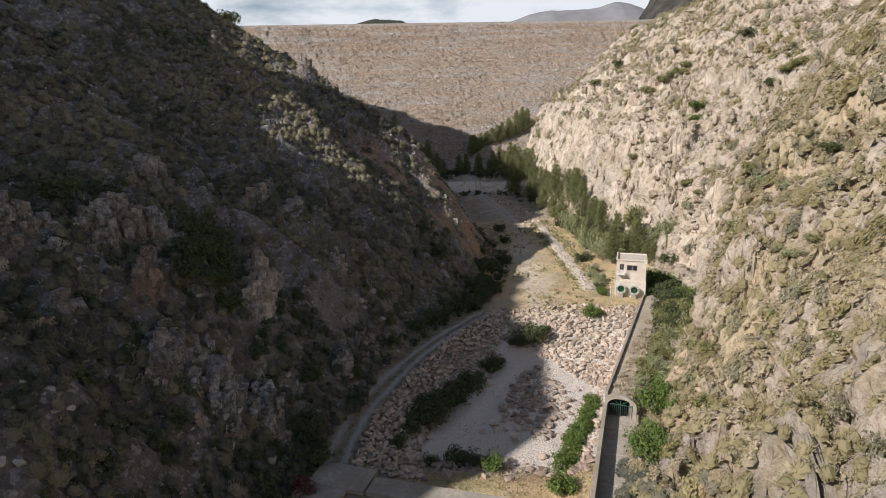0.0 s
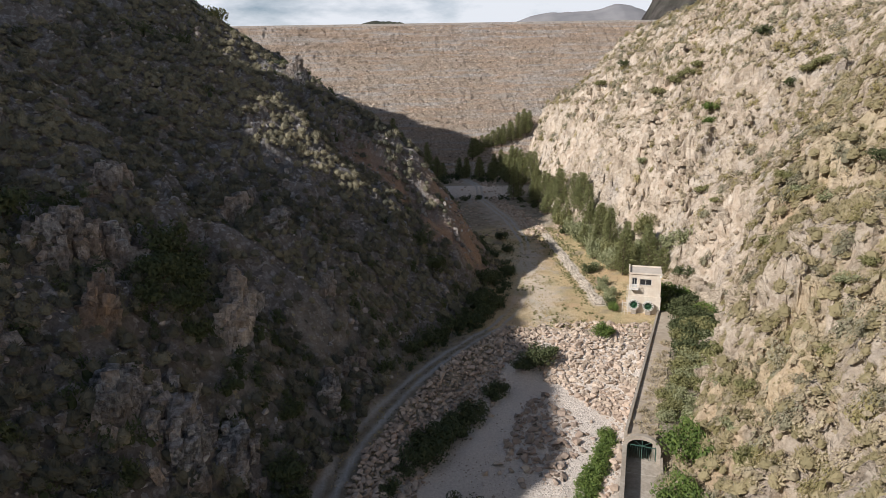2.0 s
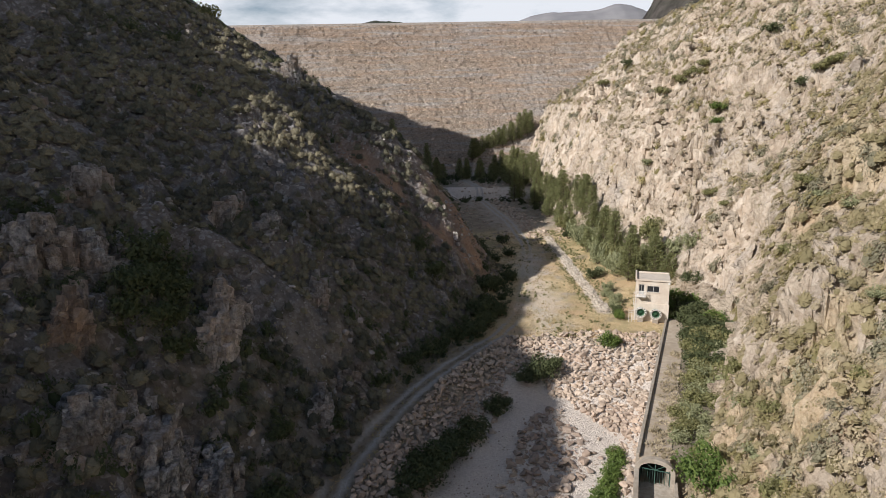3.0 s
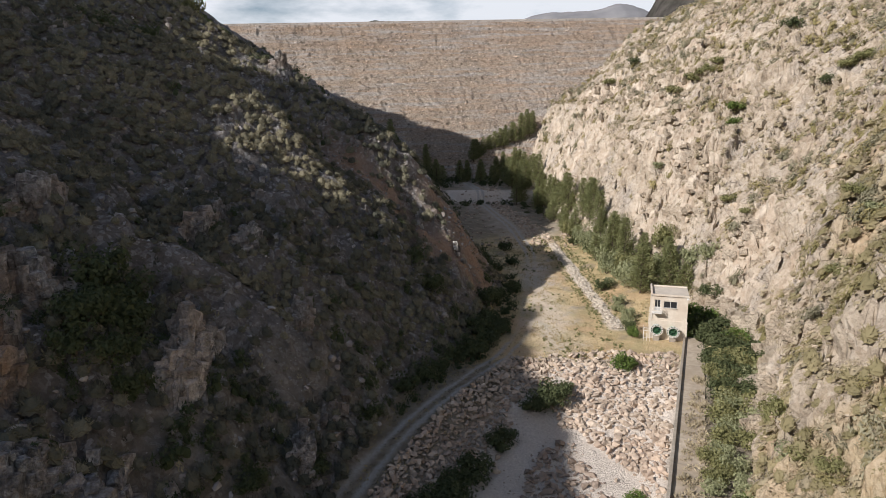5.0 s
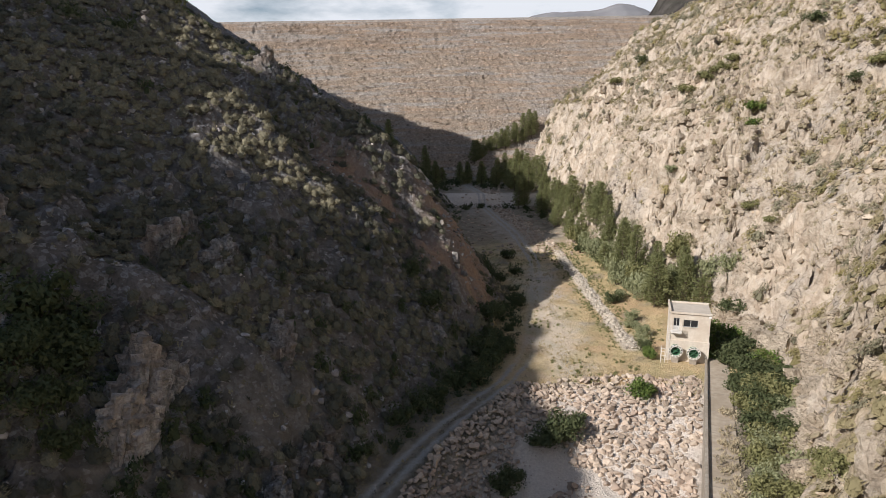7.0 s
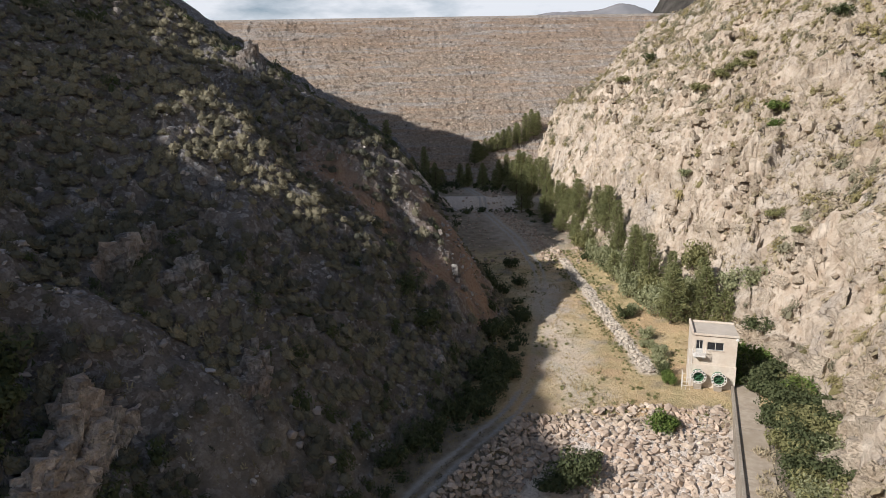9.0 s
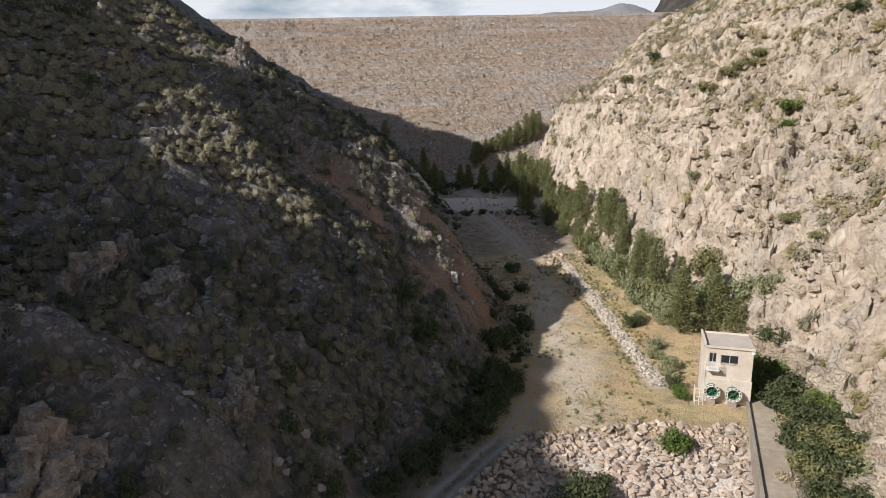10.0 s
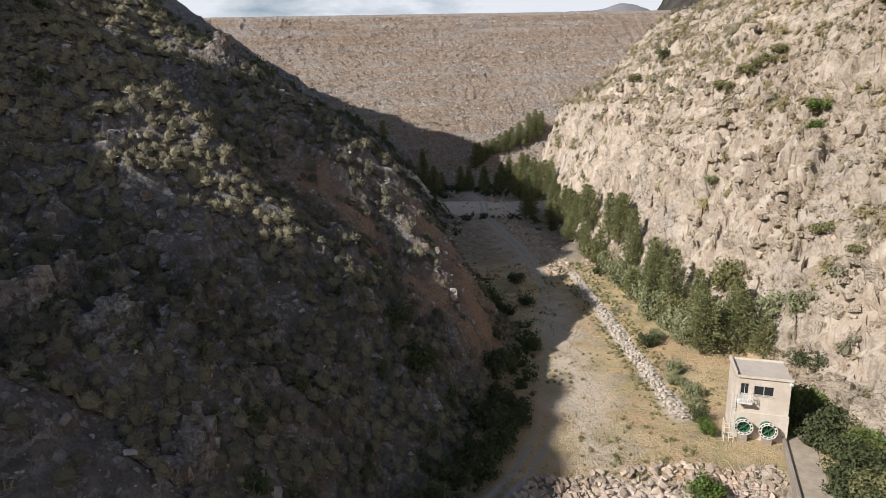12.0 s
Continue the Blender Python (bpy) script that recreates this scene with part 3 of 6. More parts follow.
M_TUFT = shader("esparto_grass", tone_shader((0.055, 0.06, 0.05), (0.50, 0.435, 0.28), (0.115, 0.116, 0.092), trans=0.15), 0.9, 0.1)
M_SCRUB = shader("dry_scrub", tone_shader((0.29, 0.25, 0.17), (0.56, 0.475, 0.33), (0.40, 0.34, 0.235), trans=0.25), 0.9, 0.1)
M_PINE = shader("pine_needles", tone_shader((0.14, 0.16, 0.07), (0.38, 0.385, 0.19), (0.24, 0.25, 0.12), trans=0.45), 0.7, 0.2)
M_LEAF = shader("green_leaves", tone_shader((0.065, 0.115, 0.028), (0.21, 0.27, 0.070), (0.11, 0.165, 0.04), trans=0.35), 0.6, 0.3)
M_DARK_LEAF = shader("evergreen_leaves", tone_shader((0.058, 0.078, 0.034), (0.135, 0.15, 0.070), (0.09, 0.105, 0.05), trans=0.3), 0.7, 0.2)
M_GREY_LEAF = shader("grey_green_leaves", tone_shader((0.19, 0.18, 0.12), (0.38, 0.355, 0.245), (0.27, 0.25, 0.17), trans=0.3), 0.8, 0.2)
M_OLIVE_LEAF = shader("olive_yellow_leaves", tone_shader((0.21, 0.19, 0.09), (0.44, 0.375, 0.185), (0.31, 0.265, 0.13), trans=0.3), 0.8, 0.2)
M_BROOM = shader("broom_leaves", tone_shader((0.14, 0.145, 0.06), (0.33, 0.315, 0.15), (0.22, 0.215, 0.095), trans=0.3), 0.8, 0.2)
M_SAGE = shader("sage_leaves", tone_shader((0.20, 0.215, 0.115), (0.41, 0.42, 0.25), (0.29, 0.30, 0.165), trans=0.3), 0.8, 0.2)
M_PINK = shader("oleander", tone_shader((0.10, 0.03, 0.035), (0.30, 0.10, 0.12), (0.05, 0.06, 0.03), trans=0.2), 0.7, 0.2)
M_BARK = shader("bark", simple((0.10, 0.075, 0.055), (0.17, 0.13, 0.10), 9.0, 0.9, 0.5, 0.02), 0.9)
M_STONE_PIECE = shader("riprap_stone", simple((0.33, 0.265, 0.205), (0.53, 0.445, 0.36), 1.3, 0.9, 0.5, 0.06, (0.42, 0.315, 0.245), piece=0.28), 0.92, 0.15)
M_DARK_PIECE = shader("brown_bed_stone", simple((0.25, 0.20, 0.16), (0.43, 0.35, 0.29), 1.3, 0.9, 0.5, 0.06, (0.27, 0.195, 0.145), piece=0.3), 0.92, 0.15)
M_STONE_STUFF = shader("rubble_stone", simple((0.33, 0.265, 0.205), (0.53, 0.445, 0.36), 1.3, 0.9, 0.5, 0.06, (0.42, 0.315, 0.245), island=0.28), 0.92, 0.15)
M_PALE_PIECE = shader("pale_wall_stone", simple((0.39, 0.335, 0.27), (0.56, 0.495, 0.41), 1.6, 0.9, 0.4, 0.05, piece=0.22), 0.92, 0.15)
M_PALE_RUBBLE = shader("pale_rubble", simple((0.40, 0.345, 0.28), (0.57, 0.505, 0.42), 1.6, 0.9, 0.4, 0.05, island=0.2), 0.92, 0.15)
M_DAM_STONE = shader("dam_stone", dam_stone_shader, 0.95, 0.1)
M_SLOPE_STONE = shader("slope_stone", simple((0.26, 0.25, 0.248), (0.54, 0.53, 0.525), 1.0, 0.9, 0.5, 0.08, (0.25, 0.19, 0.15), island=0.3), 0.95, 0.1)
M_PALE_STONE = shader("pale_slope_stone", simple((0.36, 0.30, 0.23), (0.54, 0.465, 0.37), 1.0, 0.9, 0.5, 0.08, (0.44, 0.34, 0.25), island=0.2), 0.95, 0.1)
M_CRAG = shader("grey_crag", simple((0.17, 0.168, 0.168), (0.62, 0.615, 0.61), 1.6, 0.9, 1.0, 0.4, (0.46, 0.34, 0.25), island=0.35), 0.95, 0.12)
M_CRAG_PIECE = shader("crag_block", simple((0.17, 0.168, 0.168), (0.62, 0.615, 0.61), 1.6, 0.9, 1.0, 0.4, (0.46, 0.34, 0.25), piece=0.35), 0.95, 0.12)
M_RUST_PIECE = shader("rust_stained_block", simple((0.15, 0.135, 0.125), (0.44, 0.39, 0.35), 1.4, 0.9, 1.0, 0.3, (0.40, 0.265, 0.175), piece=0.35), 0.95, 0.12)
M_PALE_GREY_PIECE = shader("pale_grey_block", simple((0.19, 0.19, 0.188), (0.62, 0.612, 0.605), 1.1, 0.9, 1.0, 0.3, (0.46, 0.35, 0.26), piece=0.35), 0.95, 0.12)
M_CLIFF_PIECE = shader("cliff_block", simple((0.36, 0.285, 0.205), (0.58, 0.48, 0.365), 1.1, 0.9, 1.0, 0.35, (0.58, 0.50, 0.405), piece=0.10), 0.95, 0.12)
M_PALE_CRAG = shader("pale_crag", simple((0.36, 0.285, 0.205), (0.58, 0.48, 0.365), 1.1, 0.9, 1.0, 0.35, (0.58, 0.50, 0.405), island=0.10), 0.95, 0.12)
M_WHITE = shader("white_paint", simple((0.70, 0.69, 0.66), (0.80, 0.79, 0.76), 5.0, 0.5, 0.0, 0.01, (0.60, 0.56, 0.50)), 0.5)
M_GREEN = shader("green_enamel", simple((0.035, 0.14, 0.07), (0.055, 0.19, 0.095), 4.0, 0.45, 0.0, 0.01, (0.10, 0.14, 0.09)), 0.45, 0.4)
M_GATE = shader("green_gate_paint", simple((0.03, 0.075, 0.06), (0.05, 0.105, 0.085), 4.0, 0.5, 0.0, 0.01), 0.5, 0.4)
# near-black colour that stands in for the shade inside openings
M_SHADE = shader("opening_shade", simple((0.02, 0.02, 0.02), (0.03, 0.028, 0.026), 3.0, 0.8, 0.0, 0.01), 0.8)
M_DECK = shader("dusty_deck", simple((0.36, 0.30, 0.235), (0.50, 0.43, 0.345), 1.1, 0.95, 0.3, 0.03, (0.30, 0.245, 0.18)), 0.95, 0.1)
M_ROOF = shader("roof_screed", simple((0.36, 0.32, 0.27), (0.47, 0.42, 0.36), 1.3, 0.9, 0.15, 0.01, (0.56, 0.50, 0.43)), 0.9)
M_GLASS = shader("window_glass", simple((0.02, 0.022, 0.025), (0.03, 0.032, 0.035), 2.0, 0.08, 0.0, 0.01), 0.08, 0.5)
M_STEEL = shader("galvanised_steel", simple((0.42, 0.42, 0.41), (0.52, 0.52, 0.50), 6.0, 0.45, 0.0, 0.01), 0.45, 0.5)

rng = np.random.default_rng(7)


# ------------------------------------------------------------------ base shapes
def hull_stone(seed, flat=0.7, points=13):
    r = np.random.default_rng(seed)
    p = r.normal(size=(points, 3))
    p /= np.linalg.norm(p, axis=1)[:, None]
    p = p * r.uniform(0.75, 1.1, (points, 1)) * (1.0, r.uniform(0.65, 0.95), flat)
    bm = bmesh.new()
    for v in p:
        bm.verts.new(v)
    res = bmesh.ops.convex_hull(bm, input=bm.verts[:])
    loose = [v for v in bm.verts if not v.link_faces]
    bmesh.ops.delete(bm, geom=loose, context="VERTS")
    bmesh.ops.triangulate(bm, faces=bm.faces[:])
    bm.verts.index_update()
    v = np.array([q.co[:] for q in bm.verts])
    f = np.array([[q.index for q in face.verts] for face in bm.faces])
    bm.free()
    return v * 0.5, f


STONES = [hull_stone(k, 0.6 + 0.04 * k) for k in range(9)]


def joint_block(seed):
    """A squared block split along joints: skewed faces, one corner broken away."""
    r = np.random.default_rng(seed)
    p = np.array([(a, b, c) for a in (-1, 1) for b in (-1, 1) for c in (-1, 1)], float)
    p = p * r.uniform(0.8, 1.05, (8, 3)) + r.normal(0, 0.05, (8, 3))
    p[:, 0] += 0.22 * r.normal() * p[:, 2]
    cut = p[int(r.integers(0, 4)) * 2 + 1]
    chips_ = [cut * f for f in ((0.35, 1, 0.95), (1, 0.4, 1), (0.95, 1, 0.3))]
    bm = bmesh.new()
    for q in [q for q in p if not np.allclose(q, cut)] + chips_:
        bm.verts.new(q)
    bmesh.ops.convex_hull(bm, input=bm.verts[:])
    bmesh.ops.delete(bm, geom=[q for q in bm.verts if not q.link_faces], context="VERTS")
    bmesh.ops.triangulate(bm, faces=bm.faces[:])
    bm.verts.index_update()
    v = np.array([q.co[:] for q in bm.verts])
    f = np.array([[q.index for q in face.verts] for face in bm.faces])
    bm.free()
    return v * 0.5, f


BLOCKS = [joint_block(60 + k) for k in range(9)]


def tuft(seed, blades=44, spread=0.75, height=0.62, long=0.17, wide=0.05):
    """A grass tussock: a fuzzy rounded mound of short fine blades that point outwards."""
    r = np.random.default_rng(seed)
    a = r.uniform(0, 2 * math.pi, blades)
    h = r.uniform(-0.1, 1.0, blades)
    c = np.sqrt(1 - h ** 2)
    d = np.stack([np.cos(a) * c, np.sin(a) * c, h], 1)
    p = d * (r.uniform(0.25, 1.0, blades) ** 0.5)[:, None] * (spread * 0.82, spread * 0.82, height * 0.85)
    t = d + (0, 0, 0.35) + r.normal(0, 0.45, (blades, 3))
    t *= (long * r.uniform(0.7, 1.4, blades) / np.linalg.norm(t, axis=1))[:, None]
    s = np.cross(t, r.normal(size=(blades, 3)))
    s *= (wide * r.uniform(0.7, 1.3, blades) / np.linalg.norm(s, axis=1))[:, None]
    n = np.arange(blades)
    v = np.concatenate([p - t, p + s, p + t * 1.2, p - s])
    return v, np.concatenate([np.stack([n, n + blades, n + 2 * blades], 1), np.stack([n, n + 2 * blades, n + 3 * blades], 1)])


def mound(seed, rings=4, seg=7, blades=48, spread=0.72, height=0.66, core=0.72):
    """A tussock with body: a ragged dome bristling with short blades, its self-shade put into the tone."""
    r = np.random.default_rng(seed)
    vs = [(0.0, 0.0, height * r.uniform(0.9, 1.1))]
    for k in range(1, rings):
        e = 1.66 * k / (rings - 1)
        for j in range(seg):
            a = 6.283 * (j + 0.5 * (k % 2)) / seg + r.normal(0, 0.16)
            q = r.uniform(0.78, 1.12)
            vs.append((math.sin(e) * math.cos(a) * spread * q, math.sin(e) * math.sin(a) * spread * q, height * math.cos(e) * r.uniform(0.75, 1.15)))
    fs = [(0, 1 + j, 1 + (j + 1) % seg) for j in range(seg)]
    for k in range(1, rings - 1):
        a, b = 1 + (k - 1) * seg, 1 + k * seg
        for j in range(seg):
            i = (j + 1) % seg
            fs += [(a + j, b + j, b + i), (a + j, b + i, a + i)]
    v, f = np.array(vs) * core, np.array(fs)
    # bare shrub core: the shade inside the foliage is painted as a low tone
    if not blades:
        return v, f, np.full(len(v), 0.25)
    a, h = r.uniform(0, 6.283, blades), r.uniform(0.02, 1.0, blades)
    c = np.sqrt(1 - h ** 2)
    d = np.stack([np.cos(a) * c, np.sin(a) * c, h], 1)
    root = d * (spread, spread, height) * (core * 0.95)
    tip = d * (spread, spread, height) * r.uniform(0.85, 1.15, (blades, 1)) + r.normal(0, 0.09, (blades, 3)) + (0, 0, 0.05)
    side = np.cross(tip - root, r.normal(size=(blades, 3)))
    side *= (r.uniform(0.028, 0.055, blades) / np.linalg.norm(side, axis=1))[:, None]
    n = np.arange(blades)
    bv = np.concatenate([root - side, root + side, tip])
    bf = np.stack([n, n + blades, n + 2 * blades], 1)
    # bleached tips; core and roots toned down, with their self-shade painted in
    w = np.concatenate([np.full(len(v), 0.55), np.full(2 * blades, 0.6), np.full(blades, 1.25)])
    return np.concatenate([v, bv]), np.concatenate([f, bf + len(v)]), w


def leafball(seed, leaves, rx, rz, size, hollow=0.55, lumps=5):
    """Foliage: many small leaf sprays in a few lumps, uneven in outline; base at z = 0."""
    r = np.random.default_rng(seed)
    ca = r.uniform(0, 2 * math.pi, lumps)
    cr = np.sqrt(r.uniform(0, 1, lumps)) * rx * 0.72
    c = np.stack([np.cos(ca) * cr, np.sin(ca) * cr, rz * r.uniform(0.55, 1.25, lumps)], 1)
    size_l = r.uniform(0.32, 0.66, lumps)
    k = r.integers(0, lumps, leaves)
    d = r.normal(size=(leaves, 3))
    d /= np.linalg.norm(d, axis=1)[:, None]
    rad = (hollow + (1.08 - hollow) * r.uniform(0, 1, leaves) ** 0.6)[:, None]
    p = c[k] + d * rad * size_l[k][:, None] * (rx, rx, rz)
    p[:, 2] = np.maximum(p[:, 2], 0.03 * rz)
    n = d + r.normal(size=(leaves, 3)) * 0.55 + (0, 0, 0.3)
    n /= np.linalg.norm(n, axis=1)[:, None]
    t = np.cross(n, r.normal(size=(leaves, 3)))
    t /= np.linalg.norm(t, axis=1)[:, None]
    b = np.cross(n, t)
    s = (size * r.uniform(0.6, 1.35, leaves))[:, None]
    v = np.concatenate([p - t * s, p + b * s * 1.0, p + t * s])
    i = np.arange(leaves)
    f = np.stack([i, i + leaves, i + 2 * leaves], 1)
    return v, f


def merge(bases, xs, ys, zs, scales, tones=None, squash=None, tumble=False, seed=1, follow=0.0, lift=0.0):
    """Joins many turned and scaled copies of base shapes into one vertex and face array."""
    r = np.random.default_rng(seed)
    pick = r.integers(0, len(bases), len(xs))
    vs, fs, ts, off = [], [], [], 0
    for k, (bv, bf, *grade) in enumerate(bases):
        m = np.where(pick == k)[0]
        if not len(m):
            continue
        a = r.uniform(0, 2 * math.pi, len(m))
        c, s = np.cos(a)[:, None], np.sin(a)[:, None]
        v = np.repeat(bv[None], len(m), 0)
        if tumble:
            tl = r.normal(0, 0.35, len(m))[:, None]
            ct, st = np.cos(tl), np.sin(tl)
            v = np.stack([v[..., 0], v[..., 1] * ct - v[..., 2] * st, v[..., 1] * st + v[..., 2] * ct], 2)
        v = np.stack([v[..., 0] * c - v[..., 1] * s, v[..., 0] * s + v[..., 1] * c, v[..., 2]], 2) * scales[m][:, None, None]
        if squash is not None:
            v[..., 2] *= squash[m][:, None]
        if follow:
            sx = (ground_z(xs[m] + 0.7, ys[m]) - ground_z(xs[m] - 0.7, ys[m])) / 1.4
            sy = (ground_z(xs[m], ys[m] + 0.7) - ground_z(xs[m], ys[m] - 0.7)) / 1.4
            hang = lift * scales[m] / np.sqrt(1 + sx ** 2 + sy ** 2)
            v = v + np.stack([-sx * hang, -sy * hang, hang], 1)[:, None, :]
            v[..., 2] += follow * (np.clip(sx, -1.6, 1.6)[:, None] * v[..., 0] + np.clip(sy, -1.6, 1.6)[:, None] * v[..., 1])
        v = v + np.stack([xs[m], ys[m], zs[m]], 1)[:, None, :]
        n = bv.shape[0]
        fs.append((bf[None] + (np.arange(len(m)) * n)[:, None, None]).reshape(-1, 3) + off)
        vs.append(v.reshape(-1, 3))
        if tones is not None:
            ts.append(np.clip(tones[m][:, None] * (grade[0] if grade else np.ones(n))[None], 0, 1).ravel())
        off += n * len(m)
    return np.concatenate(vs), np.concatenate(fs), (np.concatenate(ts) if tones is not None else None)


def stuff(name, merged, material, label, category):
    v, f, t = merged
    me = mesh_of(name, v, f, [material])
    if t is not None:
        add_zone(me, "tone", t)
    return tagged(new(name, me), label, category, kind="stuff")


def jitter(x0, x1, y0, y1, step, seed):
    r = np.random.default_rng(seed)
    X, Y = np.meshgrid(np.arange(x0, x1, step), np.arange(y0, y1, step))
    x, y = X.ravel(), Y.ravel()
    return x + r.uniform(-0.48, 0.48, len(x)) * step, y + r.uniform(-0.48, 0.48, len(x)) * step, r


# ------------------------------------------------------------------ valve house
house = tagged(new("valve_house"), "small cream plastered two-storey valve house beside the gallery", "building")
house.matrix_world = pose(35.3, 119.4, -1.45, 0, 0, -17.5)
WID, DEP, TOP = 5.7, 5.0, 7.55
# walls with the door and window openings left through the front
part("wall", boxes((0, 0.55, 0, 0.3, -1.2, TOP), (0.55, 1.45, 0, 0.3, -1.2, 4.95), (0.55, 1.45, 0, 0.3, 6.85, TOP), (1.45, 1.95, 0, 0.3, -1.2, TOP),
                   (1.95, 4.05, 0, 0.3, -1.2, 5.5), (1.95, 4.05, 0, 0.3, 6.65, TOP), (4.05, WID, 0, 0.3, -1.2, TOP)), M_PLASTER, house)
part("wall", boxes((0, 0.3, 0.3, DEP, -1.2, TOP)), M_PLASTER, house)
part("wall", boxes((WID - 0.3, WID, 0.3, DEP, -1.2, TOP)), M_PLASTER, house)
part("wall", boxes((0.3, WID - 0.3, DEP - 0.3, DEP, -1.2, TOP)), M_PLASTER, house)
part("plinth", boxes((-0.12, WID + 0.1, -0.14, 0.0, -1.2, 3.35), bevel=0.02), M_PLASTER, house)
roof = part("roof", boxes((-0.12, WID + 0.12, -0.12, DEP + 0.12, TOP, TOP + 0.22), bevel=0.03), M_ROOF, house, "flat grey screed roof")
part("parapet", boxes((-0.12, 0.14, -0.12, DEP + 0.12, TOP + 0.22, TOP + 0.62), bevel=0.02), M_PLASTER, roof)
part("parapet", boxes((0.42, WID + 0.12, DEP - 0.14, DEP + 0.12, TOP + 0.22, TOP + 0.45), bevel=0.02), M_PLASTER, roof)
part("drip_edge", boxes((0.14, WID + 0.16, -0.2, -0.12, TOP + 0.02, TOP + 0.32)), M_PLASTER, roof)
win = part("window", boxes((1.95, 2.03, 0.08, 0.2, 5.5, 6.65), (3.97, 4.05, 0.08, 0.2, 5.5, 6.65), (2.03, 3.97, 0.08, 0.2, 5.5, 5.57), (2.03, 3.97, 0.08, 0.2, 6.58, 6.65), (2.96, 3.04, 0.08, 0.2, 5.57, 6.58)), M_STEEL, house, "dark two-light steel window")
for a, b in ((2.03, 2.96), (3.04, 3.97)):
    part("pane", boxes((a, b, 0.13, 0.15, 5.57, 6.58)), M_GLASS, win)
part("sill", boxes((1.88, 4.12, -0.1, 0.12, 5.42, 5.5), bevel=0.015), M_PLASTER, win)
door = part("balcony_door", boxes((0.55, 0.63, 0.08, 0.2, 4.95, 6.85), (1.37, 1.45, 0.08, 0.2, 4.95, 6.85), (0.63, 1.37, 0.08, 0.2, 6.77, 6.85), (0.63, 1.37, 0.08, 0.2, 4.95, 5.6), (0.97, 1.03, 0.08, 0.2, 5.6, 6.77)), M_STEEL, house, "glazed metal balcony door")
for a, b in ((0.63, 0.97), (1.03, 1.37)):
    part("pane", boxes((a, b, 0.13, 0.15, 5.6, 6.77)), M_GLASS, door)
balcony = part("balcony", boxes((0.2, 1.75, -1.05, 0.0, 4.72, 4.9), bevel=0.02), M_WHITE, house, "small white balcony slab")
rails = [(0.22, 0.26, -1.03, -0.0, z, z + 0.04) for z in (5.3, 5.8)] + [(1.69, 1.73, -1.03, -0.0, z, z + 0.04) for z in (5.3, 5.8)] + [(0.22, 1.73, -1.03, -0.99, z, z + 0.04) for z in (5.3, 5.8)]
part("railing", boxes(*rails), M_WHITE, balcony, "white painted railing")
for k in range(7):
    part("baluster", boxes((0.22 + k * 0.245, 0.26 + k * 0.245, -1.03, -0.99, 4.9, 5.8)), M_WHITE, balcony)
part("bracket", boxes((0.35, 0.5, -0.9, 0.0, 4.5, 4.72), bevel=0.02), M_STEEL, balcony)
part("bracket", boxes((1.45, 1.6, -0.9, 0.0, 4.5, 4.72), bevel=0.02), M_STEEL, balcony)
# service ladder and caged platform at the corner
ladder = part("ladder", boxes((-0.30, -0.25, -0.2, -0.15, 0.3, 5.6), (0.1, 0.15, -0.2, -0.15, 0.3, 5.6)), M_WHITE, house, "white steel service ladder")
for k in range(17):
    part("rung", boxes((-0.25, 0.1, -0.195, -0.165, 0.55 + k * 0.3, 0.58 + k * 0.3)), M_WHITE, ladder)
cage = part("platform_railing", boxes((-1.0, -0.95, -1.5, -1.45, -0.2, 2.3)), M_WHITE, house, "white steel guard railing")
for a, b in ((0.5, 0.0), (1.0, 0.0), (0.0, 0.7), (0.0, 1.4)):
    part("post", boxes((-1.0 + a, -0.95 + a, -1.5 + b, -1.45 + b, -0.2, 2.3)), M_WHITE, cage)
for z in (0.6, 1.2, 1.8, 2.28):
    part("rail", boxes((-0.95, 0.05, -1.498, -1.46, z, z + 0.05)), M_WHITE, cage)
    part("rail", boxes((-0.998, -0.96, -1.45, -0.05, z, z + 0.05)), M_WHITE, cage)
part("apron", boxes((-1.1, WID + 0.1, -1.7, -0.14, -1.3, -0.02), bevel=0.04), M_CONCRETE, house, "pale concrete apron under the valves")
floodlight = part("floodlight", boxes((WID - 0.25, WID + 0.1, -0.45, -0.14, TOP - 0.35, TOP - 0.1), bevel=0.03), M_WHITE, house, "white floodlight on the corner")
part("floodlight_arm", boxes((WID - 0.12, WID - 0.06, -0.2, 0.05, TOP - 0.1, TOP + 0.03)), M_STEEL, floodlight)


def lathe(profile, segments=32):
    """Turned shape about the local y axis from (y, radius) pairs."""
    bm = bmesh.new()
    rings = []
    for y, r in profile:
        rings.append([bm.verts.new((r * math.cos(2 * math.pi * k / segments), y, r * math.sin(2 * math.pi * k / segments))) for k in range(segments)])
    for a, b in zip(rings, rings[1:]):
        for k in range(segments):
            bm.faces.new((a[k], a[(k + 1) % segments], b[(k + 1) % segments], b[k]))
    bmesh.ops.recalc_face_normals(bm, faces=bm.faces[:])
    return bm


